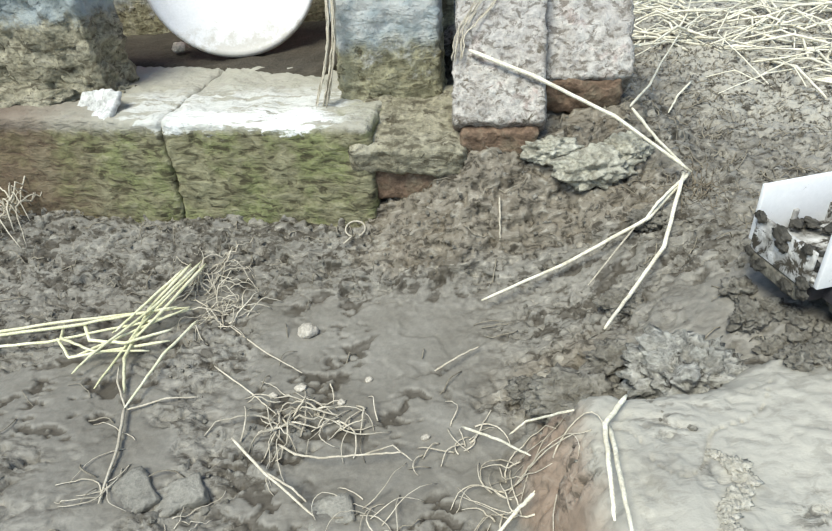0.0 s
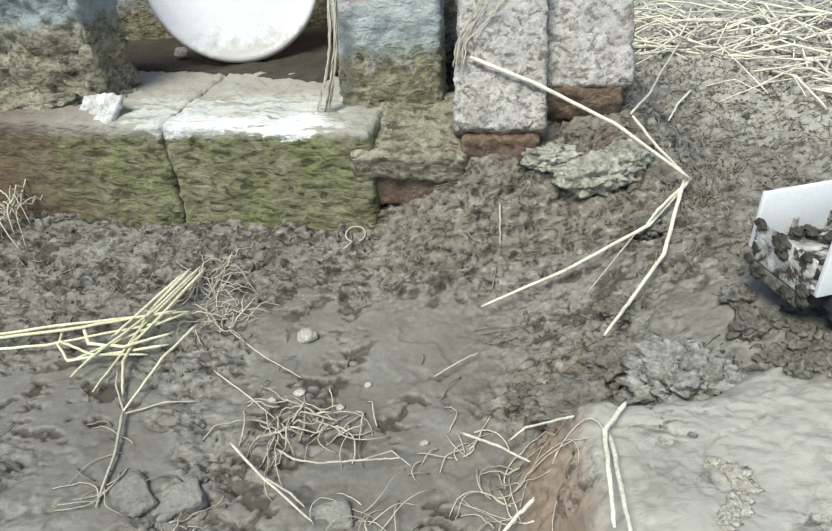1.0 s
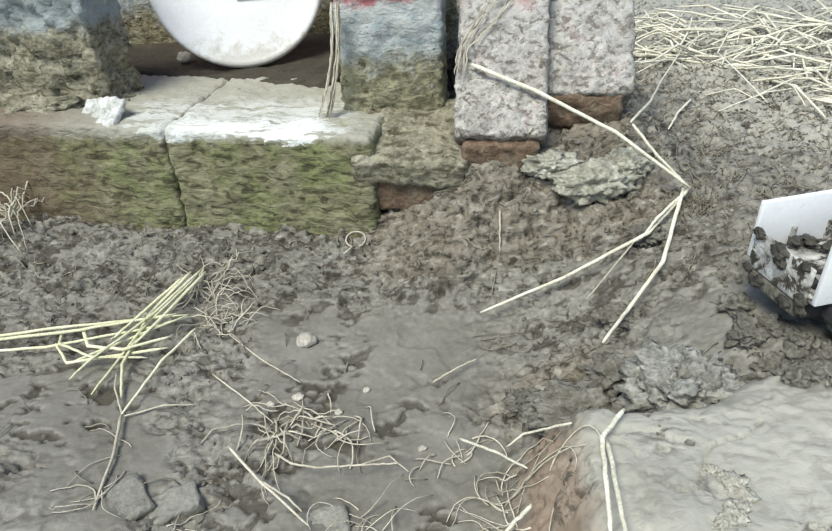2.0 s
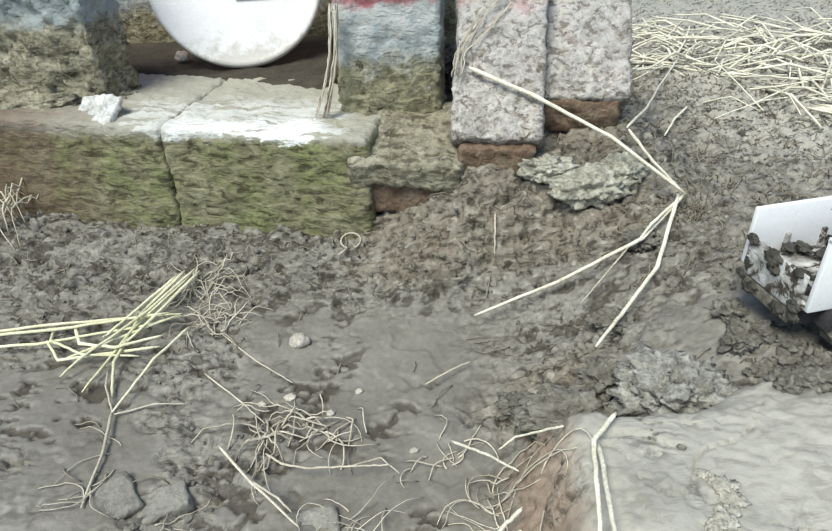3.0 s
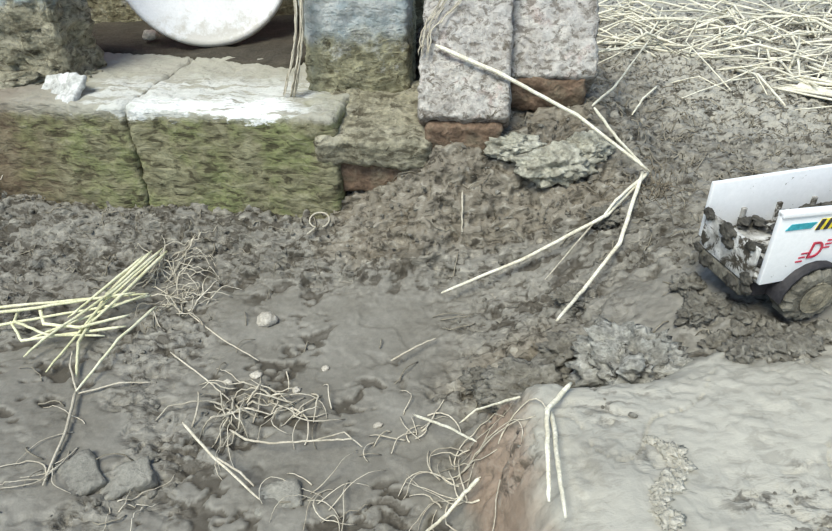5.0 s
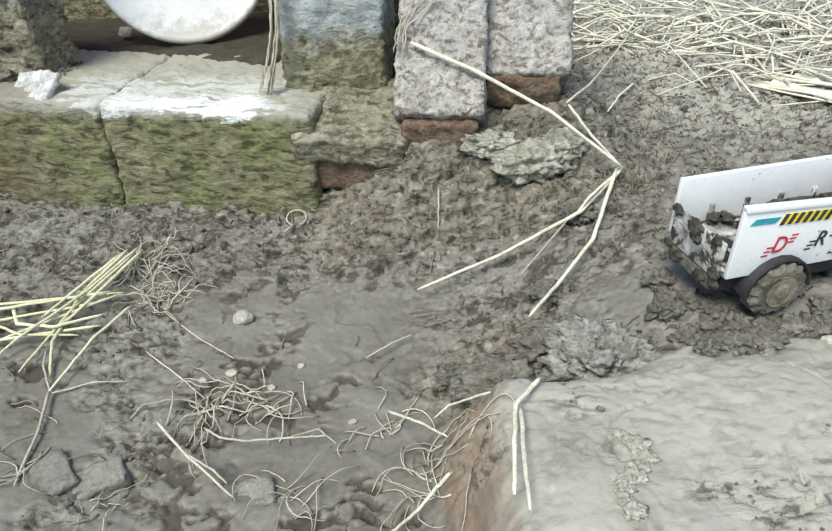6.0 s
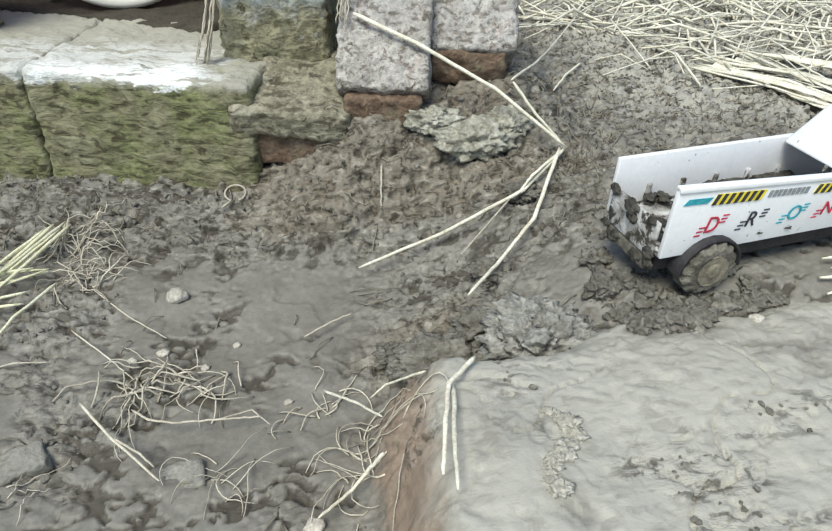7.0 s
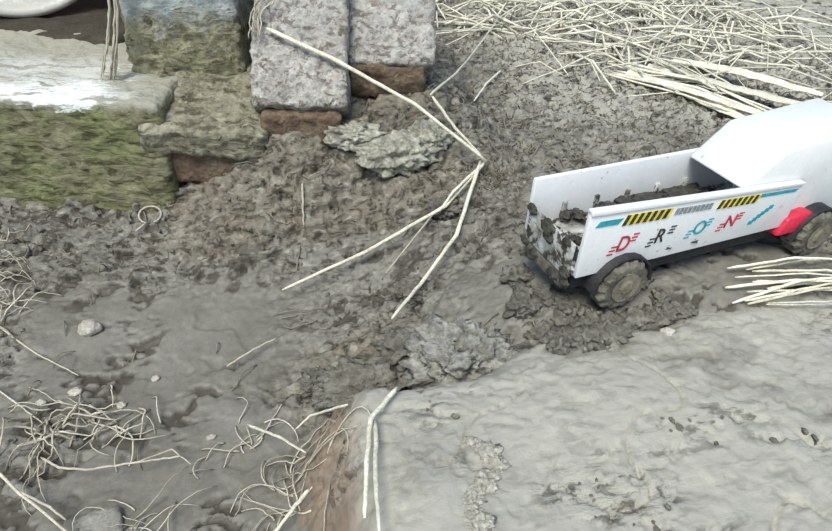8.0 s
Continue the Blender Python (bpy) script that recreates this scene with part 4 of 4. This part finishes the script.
for k in range(420):
    x, y = rnd.uniform(0.36, 1.0), rnd.uniform(0.60, 1.25)
    if y < 0.98 - (x - 0.42) * 0.6 - 0.22 * rnd.random() ** 2:
        continue
    a, ln = rnd.uniform(0, 6.28), rnd.uniform(0.05, 0.20)
    straw(on_ground([(x, y, 0.006), (x + ln / 2 * math.cos(a), y + ln / 2 * math.sin(a), rnd.uniform(0.008, 0.03)),
                     (x + ln * math.cos(a + 0.04), y + ln * math.sin(a + 0.04), rnd.uniform(0.004, 0.03))]), rnd.uniform(0.0007, 0.0016) * (1 + 0.5 * (y > 0.85)), 500 + k,
          "dry straw stalk strewn on the mud behind the truck", group="strewn straw")


def leaf_blade(a, b, c, width, seed):
    """A broad dry leaf blade lying along three points, creased along its middle."""
    bm = bmesh.new()
    spine = bend(on_ground([a, b, c]), 10, 0.0010, seed)
    rows = []
    for i, q in enumerate(spine):
        t = i / (len(spine) - 1)
        w = width * math.sin(math.pi * (0.12 + 0.86 * t)) ** 0.6
        way = (spine[-1] - spine[0]).normalized()
        side = Vector((-way.y, way.x, 0.15 * math.sin(3 * t + seed)))
        rows.append([bm.verts.new(q + side * w * k + Vector((0, 0, 0.005 * (1 - abs(k)) + dz))) for k in (-1, -0.4, 0.2, 1) for dz in (0.0, -0.0012)])
    for r0, r1 in zip(rows, rows[1:]):
        for k in (0, 2, 4):
            bm.faces.new((r0[k], r0[k + 2], r1[k + 2], r1[k]))
            bm.faces.new((r0[k + 1], r1[k + 1], r1[k + 3], r0[k + 3]))
        bm.faces.new((r0[0], r1[0], r1[1], r0[1]))
        bm.faces.new((r0[6], r0[7], r1[7], r1[6]))
    bmesh.ops.recalc_face_normals(bm, faces=bm.faces)
    tagged(part("dry_leaf", bm, STRAW), "broad pale dry leaf blade lying on the mud", "leaf", "dry leaf blades")


leaf_blade((0.575, 0.775, 0.012), (0.630, 0.680, 0.018), (0.690, 0.595, 0.010), 0.011, 3)
leaf_blade((0.620, 0.800, 0.012), (0.690, 0.710, 0.016), (0.760, 0.640, 0.010), 0.012, 4)
leaf_blade((0.600, 0.745, 0.008), (0.640, 0.650, 0.012), (0.665, 0.585, 0.008), 0.007, 5)
leaf_blade((0.680, 0.830, 0.012), (0.740, 0.745, 0.022), (0.800, 0.660, 0.012), 0.010, 6)
for k in range(9):
    o = rnd.uniform(-0.03, 0.04)
    straw(on_ground([(0.555 + o, 0.790 + o * 0.6, 0.012), (0.625 + o, 0.690 + o * 0.6, 0.016), (0.695 + o, 0.600 + o * 0.6, 0.010)]), rnd.uniform(0.0010, 0.0022), 700 + k,
          "dry straw stalk strewn on the mud behind the truck", group="strewn straw")
for k in range(14):
    x, y, a = 0.425 + rnd.uniform(0, 0.05), 0.332 - 0.0035 * k + rnd.uniform(-0.003, 0.003), rnd.uniform(-0.22, 0.10)
    straw(on_ground([(x, y, 0.006), (x + 0.06, y + 0.06 * a, rnd.uniform(0.006, 0.016)), (x + 0.14, y + 0.14 * a, 0.006)]), rnd.uniform(0.0008, 0.0015), 740 + k,
          "flattened dry straw stalk beside the truck", group="straw beside the truck")


# ---------------------------------------------------------------- loose crumbs and chaff
def scatter(count, seed, spread):
    rs = np.random.RandomState(seed)
    out = np.zeros((0, 2))
    while len(out) < count:
        x, y = rs.uniform(-0.5, 1.0, 4000), rs.uniform(0.10, 1.2, 4000)
        keep = (rs.uniform(0, 1, 4000) < spread(x, y)) & ~((y > 0.575 - 0.18 * (x + 0.02)) & (x < 0.03))
        out = np.concatenate([out, np.stack([x[keep], y[keep]], 1)])
    return out[:count], rs


def crumbs(name, count, seed, spread, sizes, mat, label):
    bm = bmesh.new()
    bmesh.ops.create_icosphere(bm, subdivisions=1, radius=1)
    bm.verts.index_update()
    base = np.array([v.co[:] for v in bm.verts])
    tri = np.array([[v.index for v in f.verts] for f in bm.faces])
    bm.free()
    xy, rs = scatter(count, seed, spread)
    z = ground_height(xy[:, 0], xy[:, 1])
    size = sizes[0] * (sizes[1] / sizes[0]) ** (rs.uniform(0, 1, count) ** 2.2)
    shape = rs.uniform(0.6, 1.25, (count, 1, 3)) * (1, 1, 0.75)
    turn = rs.uniform(0, 6.28, count)
    jag = rs.uniform(0.68, 1.25, (count, len(base), 1))
    v = base[None] * jag * shape * size[:, None, None]
    c, s = np.cos(turn)[:, None], np.sin(turn)[:, None]
    vx, vy = v[..., 0] * c - v[..., 1] * s, v[..., 0] * s + v[..., 1] * c
    co = np.stack([vx + xy[:, :1], vy + xy[:, 1:], v[..., 2] + (z + size * 0.25)[:, None]], -1).reshape(-1, 3)
    fs = (tri[None] + (np.arange(count) * len(base))[:, None, None]).reshape(-1, 3)
    me = bpy.data.meshes.new(name)
    me.from_pydata(co.tolist(), [], fs.tolist())
    return tagged(link(name, me, mat), label, "crumbs", kind="stuff")


crumbs("mud_crumbs", 5000, 5, lambda x, y: ss(0.3, 0.9, rough_at(x, y)), (0.0012, 0.0038), CLOD, "loose mud crumbs scattered over the ground")
bm = bmesh.new()
xy, rs = scatter(1900, 9, lambda x, y: np.clip(0.06 + 0.8 * ss(0.22, 0.32, x) * ss(0.40, 0.50, y) + 0.25 * ss(0.45, 0.55, y), 0, 1) * (1 - 0.97 * ss(0.08, 0.11, x) * ss(0.33, 0.29, y)))
for x, y in xy:
    a, ln, up = rs.uniform(0, 6.28), rs.uniform(0.008, 0.035), rs.uniform(0.001, 0.006)
    bendy = rs.uniform(-1.3, 1.3)
    turns = [a + bendy * k / 4 for k in range(5)]
    path = [(x + ln / 5 * sum(math.cos(t) for t in turns[:k]), y + ln / 5 * sum(math.sin(t) for t in turns[:k]), 0.001 + up * math.sin(math.pi * k / 5)) for k in range(6)]
    tube(on_ground(path), [0.0005 * rs.uniform(0.6, 1.6)] * 6, 4, bm)
tagged(part("chaff", bm, CHAFF), "fine chaff and root threads strewn on the mud", "chaff", kind="stuff")
